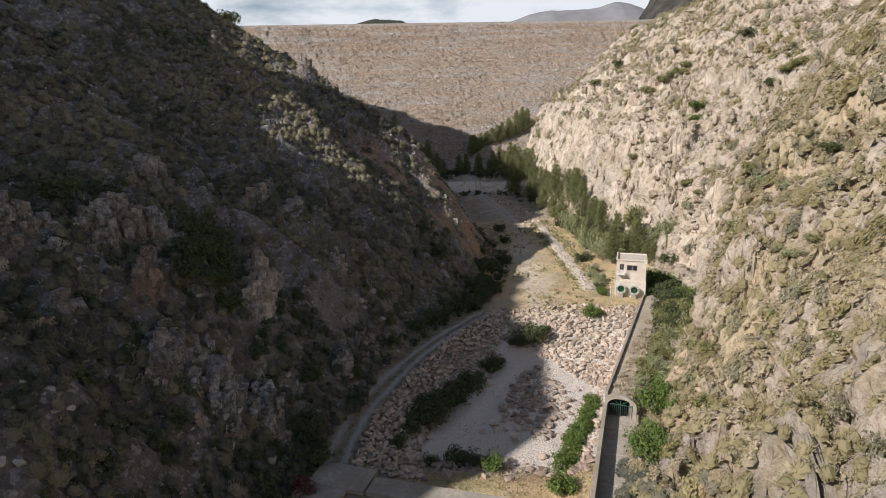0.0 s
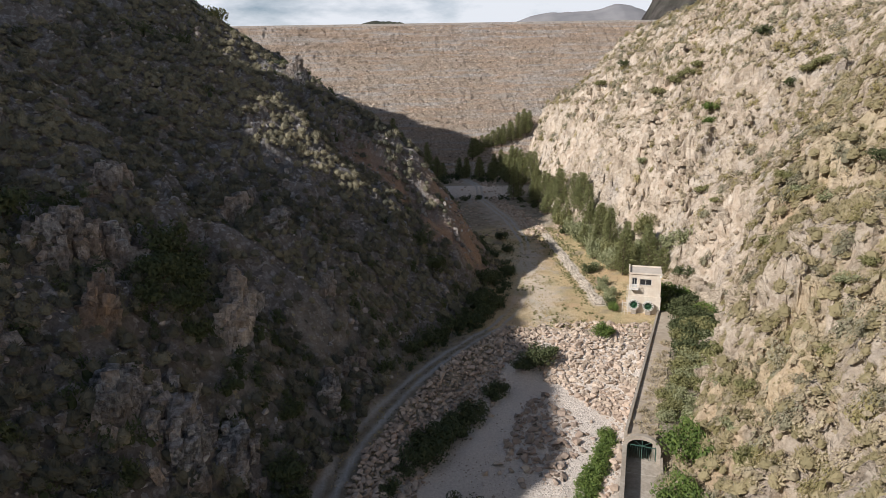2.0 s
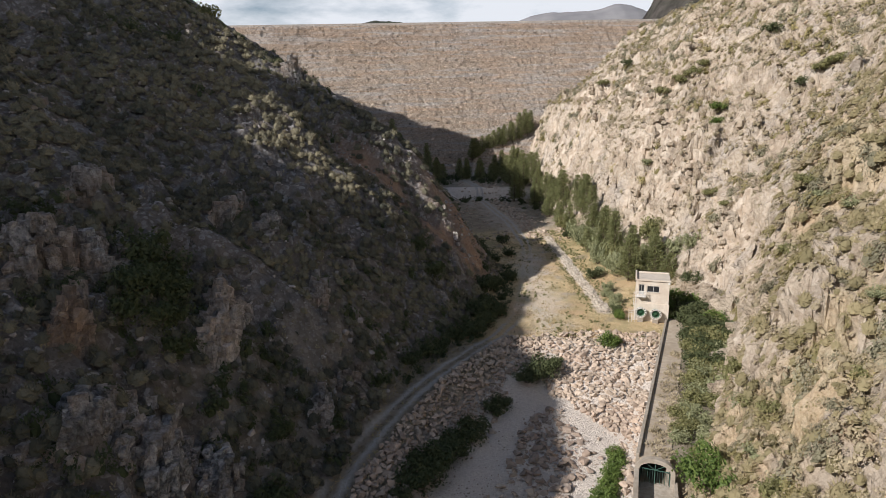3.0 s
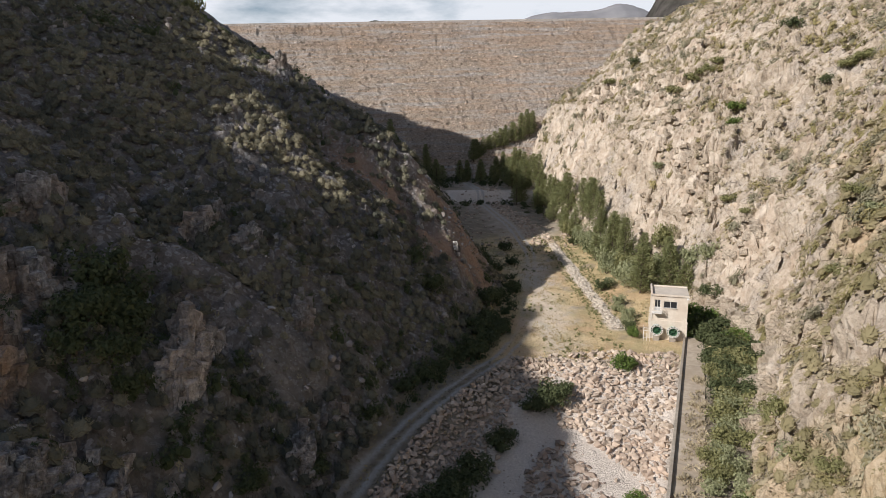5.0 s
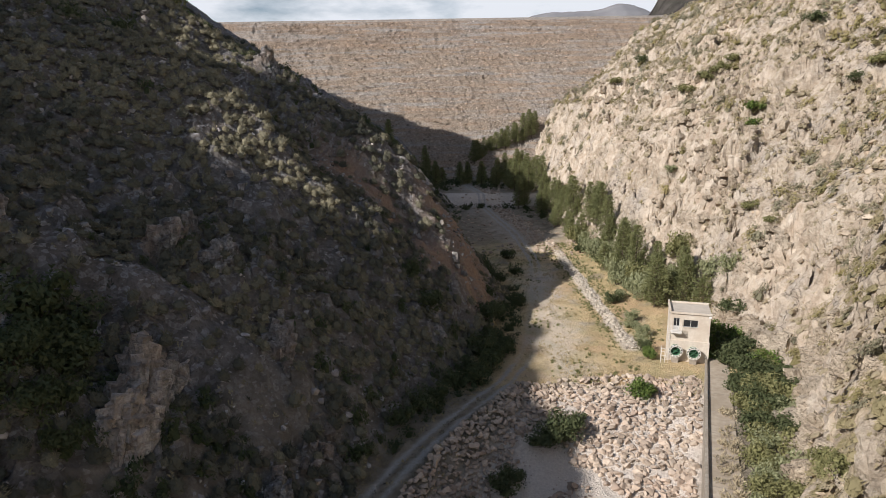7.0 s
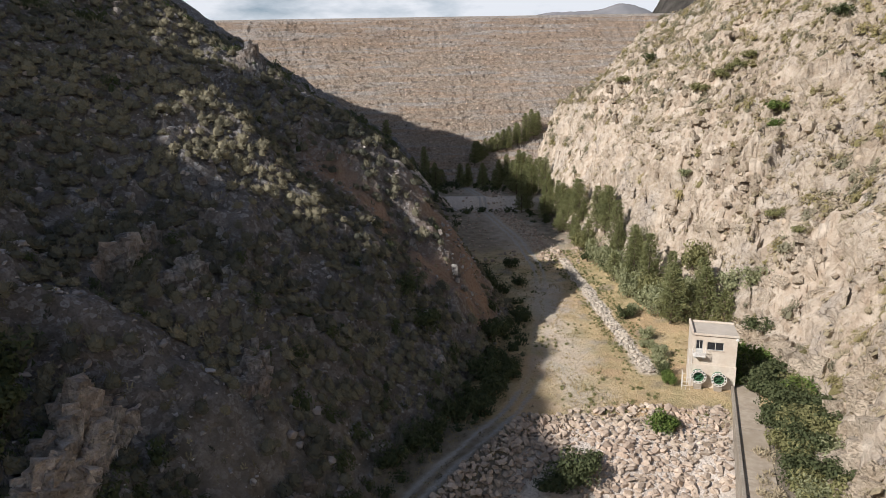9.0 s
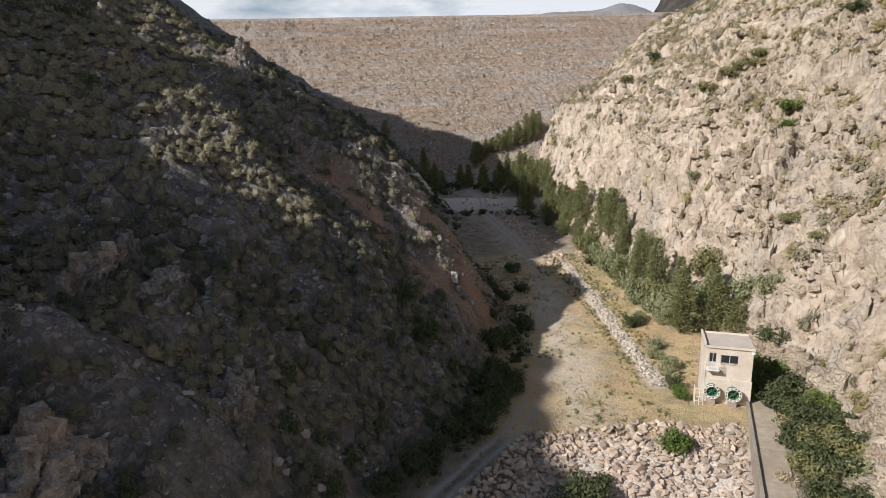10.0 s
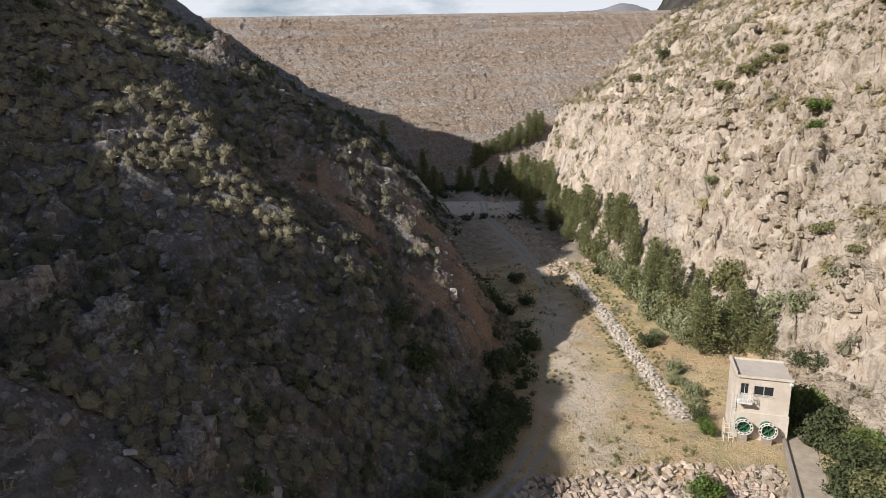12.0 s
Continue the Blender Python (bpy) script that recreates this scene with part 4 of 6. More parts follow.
def outlet_valve(cx, cz):
    v = tagged(new("outlet_valve"), "large green outlet valve with white flanged ring", "valve", "outlet valves")
    v.matrix_world = house.matrix_world @ pose(cx, -1.15, cz) @ Matrix.Scale(1.05, 4)
    part("body", lathe([(1.05, 0.70), (0.15, 0.74), (0.15, 0.80), (0.02, 0.80)]), M_GREEN, v)
    part("flange", lathe([(-0.06, 0.95), (0.06, 0.95), (0.06, 0.90), (-0.06, 0.90), (-0.06, 0.95)]), M_WHITE, v, "white outer ring")
    part("inner_ring", lathe([(-0.05, 0.71), (0.05, 0.71), (0.05, 0.66), (-0.05, 0.66), (-0.05, 0.71)]), M_WHITE, v, "white inner ring")
    for k in range(12):
        bm = boxes((0.70, 0.88, -0.05, 0.05, -0.07, 0.07))
        bmesh.ops.rotate(bm, verts=bm.verts[:], matrix=Matrix.Rotation(k * math.pi / 6, 3, "Y"))
        part("lug", bm, M_WHITE, v)
    part("throat", lathe([(-0.02, 0.62), (0.75, 0.30), (0.75, 0.001)]), M_GREEN, v, "green conical throat")
    for k in range(6):
        bm = boxes((0.02, 0.60, -0.02, 0.45, -0.02, 0.02))
        bmesh.ops.rotate(bm, verts=bm.verts[:], matrix=Matrix.Rotation(k * math.pi / 3 + 0.3, 3, "Y"))
        part("vane", bm, M_GREEN, v)
    # near-black ring: the shade in the gap between the rings, as colour
    part("backing", lathe([(0.2, 0.87), (0.3, 0.87), (0.3, 0.70)]), M_SHADE, v)
    part("pedestal", boxes((-0.45, 0.45, 0.1, 0.9, -cz / 1.05 - 0.05, -0.65)), M_CONCRETE, v)
    return v


outlet_valve(1.05, 1.95)
outlet_valve(3.6, 1.8)

# ------------------------------------------------------------------ gallery with its arched portal
gallery = tagged(new("outlet_gallery"), "long concrete access gallery with arched portal and parapet", "gallery", kind="structure")
gallery.matrix_world = pose(19.8, 69.5, 1.3, -2.6, 0, -23.1)
GL = 60.0
part("deck", boxes((0.35, 3.3, 0.5, GL, -0.4, 0.0)), M_DECK, gallery, "dusty concrete roof deck of the gallery")
part("parapet", boxes((0.0, 0.35, 0.5, GL - 7.5, -6.5, 0.42), bevel=0.03), M_CONCRETE, gallery, "weathered side wall rising to a low parapet")
part("side_wall", boxes((3.0, 3.3, 0.5, GL, -6.5, -0.4)), M_CONCRETE, gallery)
for k in range(8):
    part("joint_strip", boxes((0.352, 3.3, 4.0 + k * 6.0, 4.12 + k * 6.0, -0.01, 0.012)), M_CONCRETE, gallery)


def arch_front(w0, w1, spring, rise, top, base, depth):
    """A portal wall with a round-headed opening."""
    bm = bmesh.new()
    cx, half = (w0 + w1) / 2, (w1 - w0) / 2
    n = 14
    inner = [(w0, base)] + [(cx - half * math.cos(math.pi * k / n), spring + rise * math.sin(math.pi * k / n)) for k in range(n + 1)] + [(w1, base)]
    outer = [(w0 - 0.45, base)] + [(cx - (half + 0.45) * math.cos(math.pi * k / n), spring + (rise + 0.45) * math.sin(math.pi * k / n) + (0.0)) for k in range(n + 1)] + [(w1 + 0.45, base)]
    fr = [[bm.verts.new((x, y, z)) for x, z in ring] for y in (0.0, depth) for ring in (inner, outer)]
    for a, b in ((fr[0], fr[1]), (fr[1], fr[3]), (fr[3], fr[2]), (fr[2], fr[0])):
        for k in range(len(a) - 1):
            bm.faces.new((a[k], a[k + 1], b[k + 1], b[k]))
    bmesh.ops.recalc_face_normals(bm, faces=bm.faces[:])
    return bm


part("portal_arch", arch_front(0.45, 3.45, -0.95, 0.85, 0.3, -6.0, 0.6), M_CONCRETE, gallery, "rounded concrete portal arch")
gate = part("gate", boxes((0.47, 0.55, 0.28, 0.34, -3.3, -0.95), (3.35, 3.43, 0.28, 0.34, -3.3, -0.95), (0.55, 3.35, 0.28, 0.34, -1.0, -0.92), (1.91, 1.99, 0.28, 0.34, -3.3, -0.14)), M_GATE, gallery, "green painted steel gate")
for k in range(11):
    part("bar", boxes((0.75 + k * 0.24, 0.78 + k * 0.24, 0.29, 0.33, -3.3, -1.0)), M_GATE, gate)
for sgn in (-1, 1):
    bm = boxes((-0.03, 0.03, 0.285, 0.335, 0.0, 1.35))
    bmesh.ops.rotate(bm, verts=bm.verts[:], matrix=Matrix.Rotation(sgn * 1.02, 3, "Y"))
    bmesh.ops.translate(bm, verts=bm.verts[:], vec=(1.95, 0, -0.94))
    part("brace", bm, M_GATE, gate)
# added near-black sheet in place of the gallery's unlit depth
part("gallery_end", boxes((0.35, 3.6, 9.0, 9.3, -6.0, -0.4)), M_SHADE, gallery)
part("gallery_floor", boxes((0.35, 3.6, 0.0, 9.0, -3.55, -3.3)), M_CONCRETE, gallery)

channel = tagged(new("outlet_channel"), "open concrete channel leading out of the gallery portal", "channel", kind="structure")
channel.matrix_world = pose(19.8, 69.5, -0.75, 0, 0, -18.3)
part("channel_floor", boxes((0.4, 3.8, -46.0, 0.3, -1.6, -0.45)), M_CONCRETE, channel, "pale concrete channel floor")
part("channel_wall", boxes((-0.05, 0.42, -46.0, 0.02, -6.0, 1.15), bevel=0.03), M_CONCRETE, channel, "long weathered channel wall")
part("channel_wall", boxes((3.8, 4.15, -46.0, 0.02, -3.0, 0.2), bevel=0.03), M_CONCRETE, channel)
for k in range(7):
    part("floor_joint", boxes((0.42, 3.8, -3.0 - k * 6.0, -2.9 - k * 6.0, -0.46, -0.444)), M_ROOF, channel)

# ------------------------------------------------------------------ ford slabs across the river
ford = tagged(new("ford"), "worn concrete ford slabs across the riverbed", "ford", kind="structure")
ford.matrix_world = pose(-12.5, 60.0, -2.95, 0, 0, -16)
part("slab", boxes((-2.2, 4.4, -1.8, 2.4, -0.6, 0.0), bevel=0.05), M_CONCRETE, ford)
part("slab", boxes((4.6, 26.0, -1.6, 1.2, -0.9, -0.12), bevel=0.05), M_CONCRETE, ford)
part("slab", boxes((-2.6, 2.6, -12.0, -1.95, -0.6, 0.06), bevel=0.05), M_CONCRETE, ford)


# ------------------------------------------------------------------ stones
stone_meshes, pale_meshes, brown_meshes = [], [], []
for k, (sv, sf) in enumerate(STONES):
    stone_meshes.append(mesh_of("stone", sv, sf, [M_STONE_PIECE]))
    pale_meshes.append(mesh_of("stone", sv, sf, [M_PALE_PIECE]))
    brown_meshes.append(mesh_of("stone", sv * (1.15, 1.15, 0.75), sf, [M_DARK_PIECE]))


def stones(owner, xs, ys, sizes, r, meshes, sink=0.12, limit=300, rest=None, label="angular riprap stones packed along the bank"):
    """The first stones as parts of their own, the rest joined."""
    zs = ground_z(xs, ys)
    for k in range(min(limit, len(xs))):
        ob = new("stone", meshes[r.integers(0, len(meshes))])
        ob.parent = owner
        ob.matrix_world = Matrix.LocRotScale((xs[k], ys[k], zs[k] + sizes[k] * sink), Euler(r.uniform(-0.45, 0.45, 2).tolist() + [r.uniform(0, 6.3)]), Vector((sizes[k], sizes[k] * r.uniform(0.75, 1.1), sizes[k] * r.uniform(0.7, 1.0))))
    if len(xs) > limit:
        m = merge(STONES, xs[limit:], ys[limit:], zs[limit:] + sizes[limit:] * sink, sizes[limit:], tumble=True, seed=11)
        ob = stuff("loose_stones", m, rest or M_STONE_STUFF, label, "stones")


def keep(mask, *arrays):
    return [a[mask] for a in arrays]


# left bank of the pool, under the track
bank = tagged(new("riprap_bank"), "riprap bank of angular brown stones below the track", "riprap")
x, y, r = jitter(-13, 22, 62, 112, 0.58, 31)
d = x - road_x(y)
ok = (d > 2.0 + 0.6 * vnoise(x / 3, y / 3, 1)) & (d < 9.6 + 1.2 * vnoise(x / 4, y / 4, 2)) & (y < 112 - 0.2 * d)
x, y = keep(ok, x, y)
order = np.argsort(np.abs(y - 88) + r.uniform(0, 4, len(y)))
x, y = x[order], y[order]
stones(bank, x, y, 0.62 + 0.75 * r.uniform(0, 1, len(x)) ** 1.5, r, stone_meshes, 0.24)

# broad apron of blocks under the terrace
apron = tagged(new("riprap_apron"), "broad apron of pale pinkish riprap blocks below the terrace", "riprap")
x, y, r = jitter(8, 40, 76, 116, 0.66, 33)
dd = deck_x(y) - x
lowcut = 101 - 1.55 * (x - 14) + 2.0 * vnoise(x / 4, y / 4, 7)
ok = (dd > 0.5) & (x - road_x(y) > 6.5) & (y > lowcut) & (y < 113.0 + 1.2 * vnoise(x / 3, y / 3, 9)) & (vnoise(x / 2.2, y / 2.2, 12) > -0.75)
x, y = keep(ok, x, y)
order = np.argsort(np.abs(y - 104) + r.uniform(0, 4, len(y)))
x, y = x[order], y[order]
stones(apron, x, y, 0.70 + 0.8 * r.uniform(0, 1, len(x)) ** 1.8, r, stone_meshes, 0.12)

# blocks strewn in the bed and along the channel wall
heap = tagged(new("boulder_strew"), "scattered riprap boulders on the dry bed and along the channel wall", "boulders")
x, y, r = jitter(-9, 24, 60, 94, 0.70, 35)
dd = deck_x(y) - x
strip = (dd > 0.6) & (dd < 3.2)
sill = (np.abs(y - 65.5 + 0.25 * (x - 2)) < 1.6) & (x - road_x(y) > 4) & (dd > 3)
middle = (((x - 13.6 - 0.2 * (y - 82)) / 4.6) ** 2 + ((y - 82.0) / 10.5) ** 2 < 1.0 + 0.4 * vnoise(x / 2.5, y / 2.5, 19)) & (dd > 2) & (r.uniform(0, 1, len(x)) < 0.9)
rare = (x - road_x(y) > 7) & (dd > 3) & (r.uniform(0, 1, len(x)) < 0.05)
ok = strip | sill | middle | rare
x, y = keep(ok, x, y)
order = np.argsort(((x - 14) / 5) ** 2 + ((y - 82) / 10) ** 2 > 1.3, kind="stable")
x, y = x[order], y[order]
stones(heap, x, y, 0.4 + 1.1 * r.uniform(0, 1, len(x)) ** 1.9, r, brown_meshes, 0.16, 420)

# pebbles washed over the dry bed
x, y, r = jitter(-6, 26, 63, 106, 0.34, 36)
ok = (x - road_x(y) > 7.5 + 1.5 * vnoise(x / 3, y / 3, 4)) & (deck_x(y) - x > 0.8) & (r.uniform(0, 1, len(x)) < 0.30 + 0.55 * fbm(x, y, 5.0, 3, 77))
x, y = keep(ok, x, y)
stuff("pebbles", merge(STONES, x, y, ground_z(x, y) + 0.01, 0.10 + 0.26 * r.uniform(0, 1, len(x)) ** 3, tumble=True, seed=14), M_STONE_STUFF, "pale washed pebbles over the dry riverbed gravel", "pebbles")

# low rubble wall along the terrace
rubble = tagged(new("rubble_wall"), "long low wall of whitish rubble stones on the terrace", "stone wall")
x, y, r = jitter(29.6, 33.4, 123.5, 190, 0.42, 37)
off = np.abs(x - 31.4 - 0.3 * vnoise(y * 0 + 0.5, y / 9, 3))
ok = off < 1.05
x, y, off = keep(ok, x, y, off)
order = np.argsort(y)
x, y, off = x[order], y[order], off[order]
sz = r.uniform(0.48, 0.82, len(x)) * (1.2 - 0.3 * off)
stones(rubble, x, y, sz, r, pale_meshes, 0.32, 300, M_PALE_RUBBLE, "whitish rubble stones of the long low wall")

# rubble beside the far track
far_rubble_x, far_rubble_y, r = jitter(2, 42, 185, 300, 1.2, 39)
d = far_rubble_x - road_x(far_rubble_y)
ok = (np.abs(d - 5.5) < 3.4) & (r.uniform(0, 1, len(d)) < 0.85) | (np.abs(d) < 30) & (np.abs(d) > 3) & (r.uniform(0, 1, len(d)) < 0.12)
x, y = keep(ok, far_rubble_x, far_rubble_y)
stuff("rubble_strip", merge(STONES, x, y, ground_z(x, y) + 0.1, r.uniform(0.6, 1.6, len(x)), tumble=True, seed=4), M_STONE_STUFF, "strip of rubble beside the far gravel track", "stones")

# stones weathered out of the slopes
x, y, r = jitter(-68, 18, 30, 172, 1.05, 41)
zz, rocky = land(x, y)
clump = fbm(x, y, 7.0, 3, 410) + 0.35 * (1 - sstep(90, 110, y))
ok = (rocky > 0.5) & ((clump > 0.0) & (r.uniform(0, 1, len(x)) < 0.6) | (r.uniform(0, 1, len(x)) < 0.16))
scree_ok = (rocky > 0.3) & (((x - 5) / 7) ** 2 + ((y - 147) / 8) ** 2 < 1.3) & (r.uniform(0, 1, len(x)) < 0.75)
ok = ok | scree_ok | (rocky > 0.3) & (r.uniform(0, 1, len(x)) < 0.85 * stony(x, y))
x, y, zz = keep(ok, x, y, zz)
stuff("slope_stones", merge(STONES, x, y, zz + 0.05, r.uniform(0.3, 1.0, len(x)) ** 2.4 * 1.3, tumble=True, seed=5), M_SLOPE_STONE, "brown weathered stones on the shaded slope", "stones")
x, y, r = jitter(20, 98, 36, 330, 1.25, 43)
zz, rocky = land(x, y)
ok = (rocky > 0.6) & ((x > deck_x(y) + 4) | (y > 118)) & ((fbm(x, y, 8.0, 3, 430) > 0.48) & (r.uniform(0, 1, len(x)) < 0.6) | (r.uniform(0, 1, len(x)) < 0.06))
x, y, zz = keep(ok, x, y, zz)
stuff("slope_stones", merge(STONES, x, y, zz - 0.1, r.uniform(0.3, 1.0, len(x)) ** 2.2 * 1.9, tumble=True, seed=6), M_PALE_STONE, "pale limestone rubble on the sunlit slope", "stones")

# small angular chips between the plants
CHIPS = [hull_stone(90 + k, 0.55, 6) for k in range(7)]
for x0, x1, y0, y1, step, seed, mat_, lb in ((-66, 20, 40, 172, 0.72, 46, M_SLOPE_STONE, "grey stone chips littering the shaded slope"), (20, 84, 44, 240, 0.85, 47, M_PALE_STONE, "pale stone chips littering the sunlit slope")):
    x, y, r = jitter(x0, x1, y0, y1, step, seed)
    x, y = keep(np.abs(x) < 0.8 * y + 3, x, y)
    zz, rocky = land(x, y)
    ok = (rocky > 0.4) & ((x < 12) | (x > deck_x(y) + 4) | (y > 118)) & (r.uniform(0, 1, len(x)) < 0.75 + 0.5 * fbm(x, y, 5.0, 2, seed))
    x, y, zz = keep(ok, x, y, zz)
    stuff("stone_chips", merge(CHIPS, x, y, zz + 0.04, 0.22 + 0.5 * r.uniform(0, 1, len(x)) ** 2.2, tumble=True, seed=seed), mat_, lb, "stones")

# jointed rock that stands out of the slopes
def block_poses(cx, cy, n, sx, sy, rise, block, strike, dip, seed):
    """Angular blocks on common joint planes, piled against the slope."""
    r = np.random.default_rng(seed)
    for k in range(n):
        s = np.array(block) * r.uniform(0.55, 1.25, 3)
        u, w = r.normal(0, sx) * 0.6, r.normal(0, sy) * 0.6
        a = radians(strike + r.normal(0, 5))
        x, y = cx + u * math.cos(a) - w * math.sin(a), cy + u * math.sin(a) + w * math.cos(a)
        core = math.exp(-(u / sx) ** 2 - (w / sy) ** 2)
        z = float(ground_z(x, y)) + rise * core * r.uniform(-0.15, 1.0) - 0.1 * s[2]
        yield int(r.integers(0, len(BLOCKS))), (x, y, z), Euler((radians(dip + r.normal(0, 11)), radians(r.normal(0, 11)), a + r.normal(0, 0.25))), s


def rock_outcrop(meshes, label, group, *where):
    owner = tagged(new("rock_outcrop"), label, "rock", group)
    owner.matrix_world = pose(where[0], where[1], float(ground_z(where[0], where[1])))
    for kind, at, turn, size in block_poses(*where):
        ob = new("rock", meshes[kind])
        ob.parent = owner
        ob.matrix_parent_inverse = owner.matrix_world.inverted()
        ob.matrix_world = Matrix.LocRotScale(at, turn, Vector(size))


crag_meshes = [mesh_of("rock", v, f, [M_CRAG_PIECE]) for v, f in BLOCKS]
pale_crag_meshes = [mesh_of("rock", v, f, [M_PALE_GREY_PIECE]) for v, f in BLOCKS]
rust_crag_meshes = [mesh_of("rock", v, f, [M_RUST_PIECE]) for v, f in BLOCKS]
cliff_meshes = [mesh_of("rock", v, f, [M_CLIFF_PIECE]) for v, f in BLOCKS]
r = np.random.default_rng(44)
for k, (cx, cy, cr) in enumerate(LEFT_CRAGS):
    tall, rusty = k < 3, k == 14
    meshes = pale_crag_meshes if tall else rust_crag_meshes if rusty else crag_meshes
    words = "tall pale grey rock face on the shaded slope" if tall else "tall rust-brown rock face on the shaded slope" if rusty else "craggy grey and rust-stained rock outcrop on the shaded slope"
    if tall or rusty:
        rock_outcrop(meshes, words, "crags of the shaded slope", cx, cy, int(26 + 12 * cr), cr * 0.42, cr * 0.85, 1.2 * cr, (1.1, 1.6, 2.8), r.uniform(-25, 15), r.uniform(-26, -14), 700 + k)
    else:
        rock_outcrop(meshes, words, "crags of the shaded slope", cx, cy, int(34 + 16 * cr), cr * 0.5, cr * 1.0, 0.8 * cr, (0.9, 1.3, 2.1), r.uniform(-25, 15), r.uniform(-14, 6), 700 + k)
for k, (cx, cy, cr) in enumerate(RIGHT_CRAGS):
    rock_outcrop(cliff_meshes, "pale jointed limestone outcrop on the sunlit slope", "crags of the sunlit slope",
                 cx, cy, int(10 + 4 * cr), cr * 0.6, cr * 1.1, 0.12 * cr, (1.3, 2.0, 1.5), r.uniform(-20, 20), r.uniform(-22, -8), 740 + k)
# steep broken face behind the gallery's bushes
for k, (cx, cy, cr) in enumerate(CLIFFS):
    rock_outcrop(cliff_meshes, "pale broken cliff rising behind the gallery's bushes", "crags of the sunlit slope",
                 cx, cy, 15, 1.0, 3.0, 1.8, (1.5, 2.2, 2.8), 22 + r.uniform(-10, 10), r.uniform(-12, 4), 780 + k)


def ledges(x0, x1, y0, y1, step, chance, block, dip, seed, rise):
    """Small groups of blocks at ledges all over a slope, joined."""
    x, y, r = jitter(x0, x1, y0, y1, step, seed)
    zz, rocky = land(x, y)
    ok = (rocky > 0.7) & (r.uniform(0, 1, len(x)) < chance + 0.35 * fbm(x, y, 12.0, 2, seed)) & ((x < 10) | (x > deck_x(y) + 5) | (y > 120)) & (x > -0.76 * y)
    vs, fs, off = [], [], 0
    for cx, cy in zip(x[ok], y[ok]):
        for kind, at, turn, size in block_poses(cx, cy, int(r.integers(3, 8)), 0.8, 2.4, rise, np.array(block) * r.uniform(0.6, 1.3), r.uniform(-35, 35), dip, int(r.integers(0, 99999))):
            bv, bf = BLOCKS[kind]
            vs.append((bv * size) @ np.array(turn.to_matrix()).T + at)
            fs.append(bf + off)
            off += len(bv)
    return np.concatenate(vs), np.concatenate(fs), None


stuff("ledge_rocks", ledges(-62, 6, 44, 165, 4.6, 0.16, (0.9, 1.5, 1.3), -6, 791, 0.5), M_CRAG, "small grey rock ledges among the tussocks", "rock")
stuff("ledge_rocks", ledges(22, 96, 40, 320, 5.0, 0.08, (1.1, 1.8, 1.3), -16, 793, 0.2), M_PALE_CRAG, "small pale limestone ledges on the sunlit slope", "rock")

# stones of the dam's face
r = np.random.default_rng(45)
n = 18000
PEBBLES = [hull_stone(80 + k, 0.75, 8) for k in range(6)]
x, run_ = r.uniform(-110, 102, n), 4.0 + 124 * r.uniform(0, 1, n)
big = r.uniform(0, 1, n) ** 3.0
stuff("dam_stones", merge(PEBBLES, x, DAM_CREST_Y - run_, DAM_CREST_Z - run_ * DAM_SLOPE + 0.25, 0.6 + 1.4 * big, tumble=True, seed=7), M_DAM_STONE, "rockfill boulders covering the face of the dam", "stones")

# ------------------------------------------------------------------ grass and scrub on the slopes
CLUMPS = [tuft(40 + k, 30, long=0.19, wide=0.07) for k in range(7)]
LITTER = [tuft(20 + k, 9, 0.6, 0.45, 0.28, 0.11) for k in range(5)]
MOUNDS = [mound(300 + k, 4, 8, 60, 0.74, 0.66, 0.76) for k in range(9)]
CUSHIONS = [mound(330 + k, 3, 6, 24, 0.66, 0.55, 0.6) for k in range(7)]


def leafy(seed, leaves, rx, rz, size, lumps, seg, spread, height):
    """Loose foliage over a ragged woody core, toned dark for its inner shade, with a tone for each corner."""
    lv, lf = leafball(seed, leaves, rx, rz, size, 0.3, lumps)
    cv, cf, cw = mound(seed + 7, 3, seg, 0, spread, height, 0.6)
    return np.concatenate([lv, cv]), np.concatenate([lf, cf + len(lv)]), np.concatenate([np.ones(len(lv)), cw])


SPRIGS = [leafy(340 + k, 26, 0.75, 0.46, 0.15, 3, 6, 0.6, 0.55) for k in range(7)]
FINE_SPRIGS = [leafy(420 + k, 64, 0.75, 0.46, 0.085, 4, 6, 0.6, 0.5) for k in range(7)]
SHRUBS = [leafy(60 + k, 110, 1.0, 0.72, 0.15, 5, 7, 0.72, 0.85) for k in range(6)]
FINE_SHRUBS = [leafy(460 + k, 300, 1.0, 0.72, 0.085, 6, 7, 0.72, 0.8) for k in range(6)]
x, y, r = jitter(-104, 20, 38, 174, 1.03, 51)
zz, rocky = land(x, y)
bare = fbm(x, y, 9.0, 3, 510)
# sunlit bands across the slope: denser grass, their brightness put into the tone
lit_bands = np.maximum(np.exp(-((y - 117) / 4.0) ** 2) * sstep(-62, -52, x) * (1 - sstep(-34, -26, x)), np.exp(-((y - 127 + 0.2 * (x + 38)) / 4.5) ** 2) * sstep(-48, -40, x) * (1 - sstep(-18, -12, x)))
lit_bands = np.maximum(lit_bands, np.exp(-((y - 153) / 5.0) ** 2) * sstep(-62, -54, x) * (1 - sstep(-36, -30, x)))
sc = np.exp(-((x - 5) / 7.0) ** 2 - ((y - 147) / 8.0) ** 2) + np.exp(-((y - 139 + 0.45 * (x - 8)) / 4.0) ** 2) * (x > 1) + np.exp(-((y - 138 + 0.2 * (x + 18)) / 3.4) ** 2) * (x > -22)
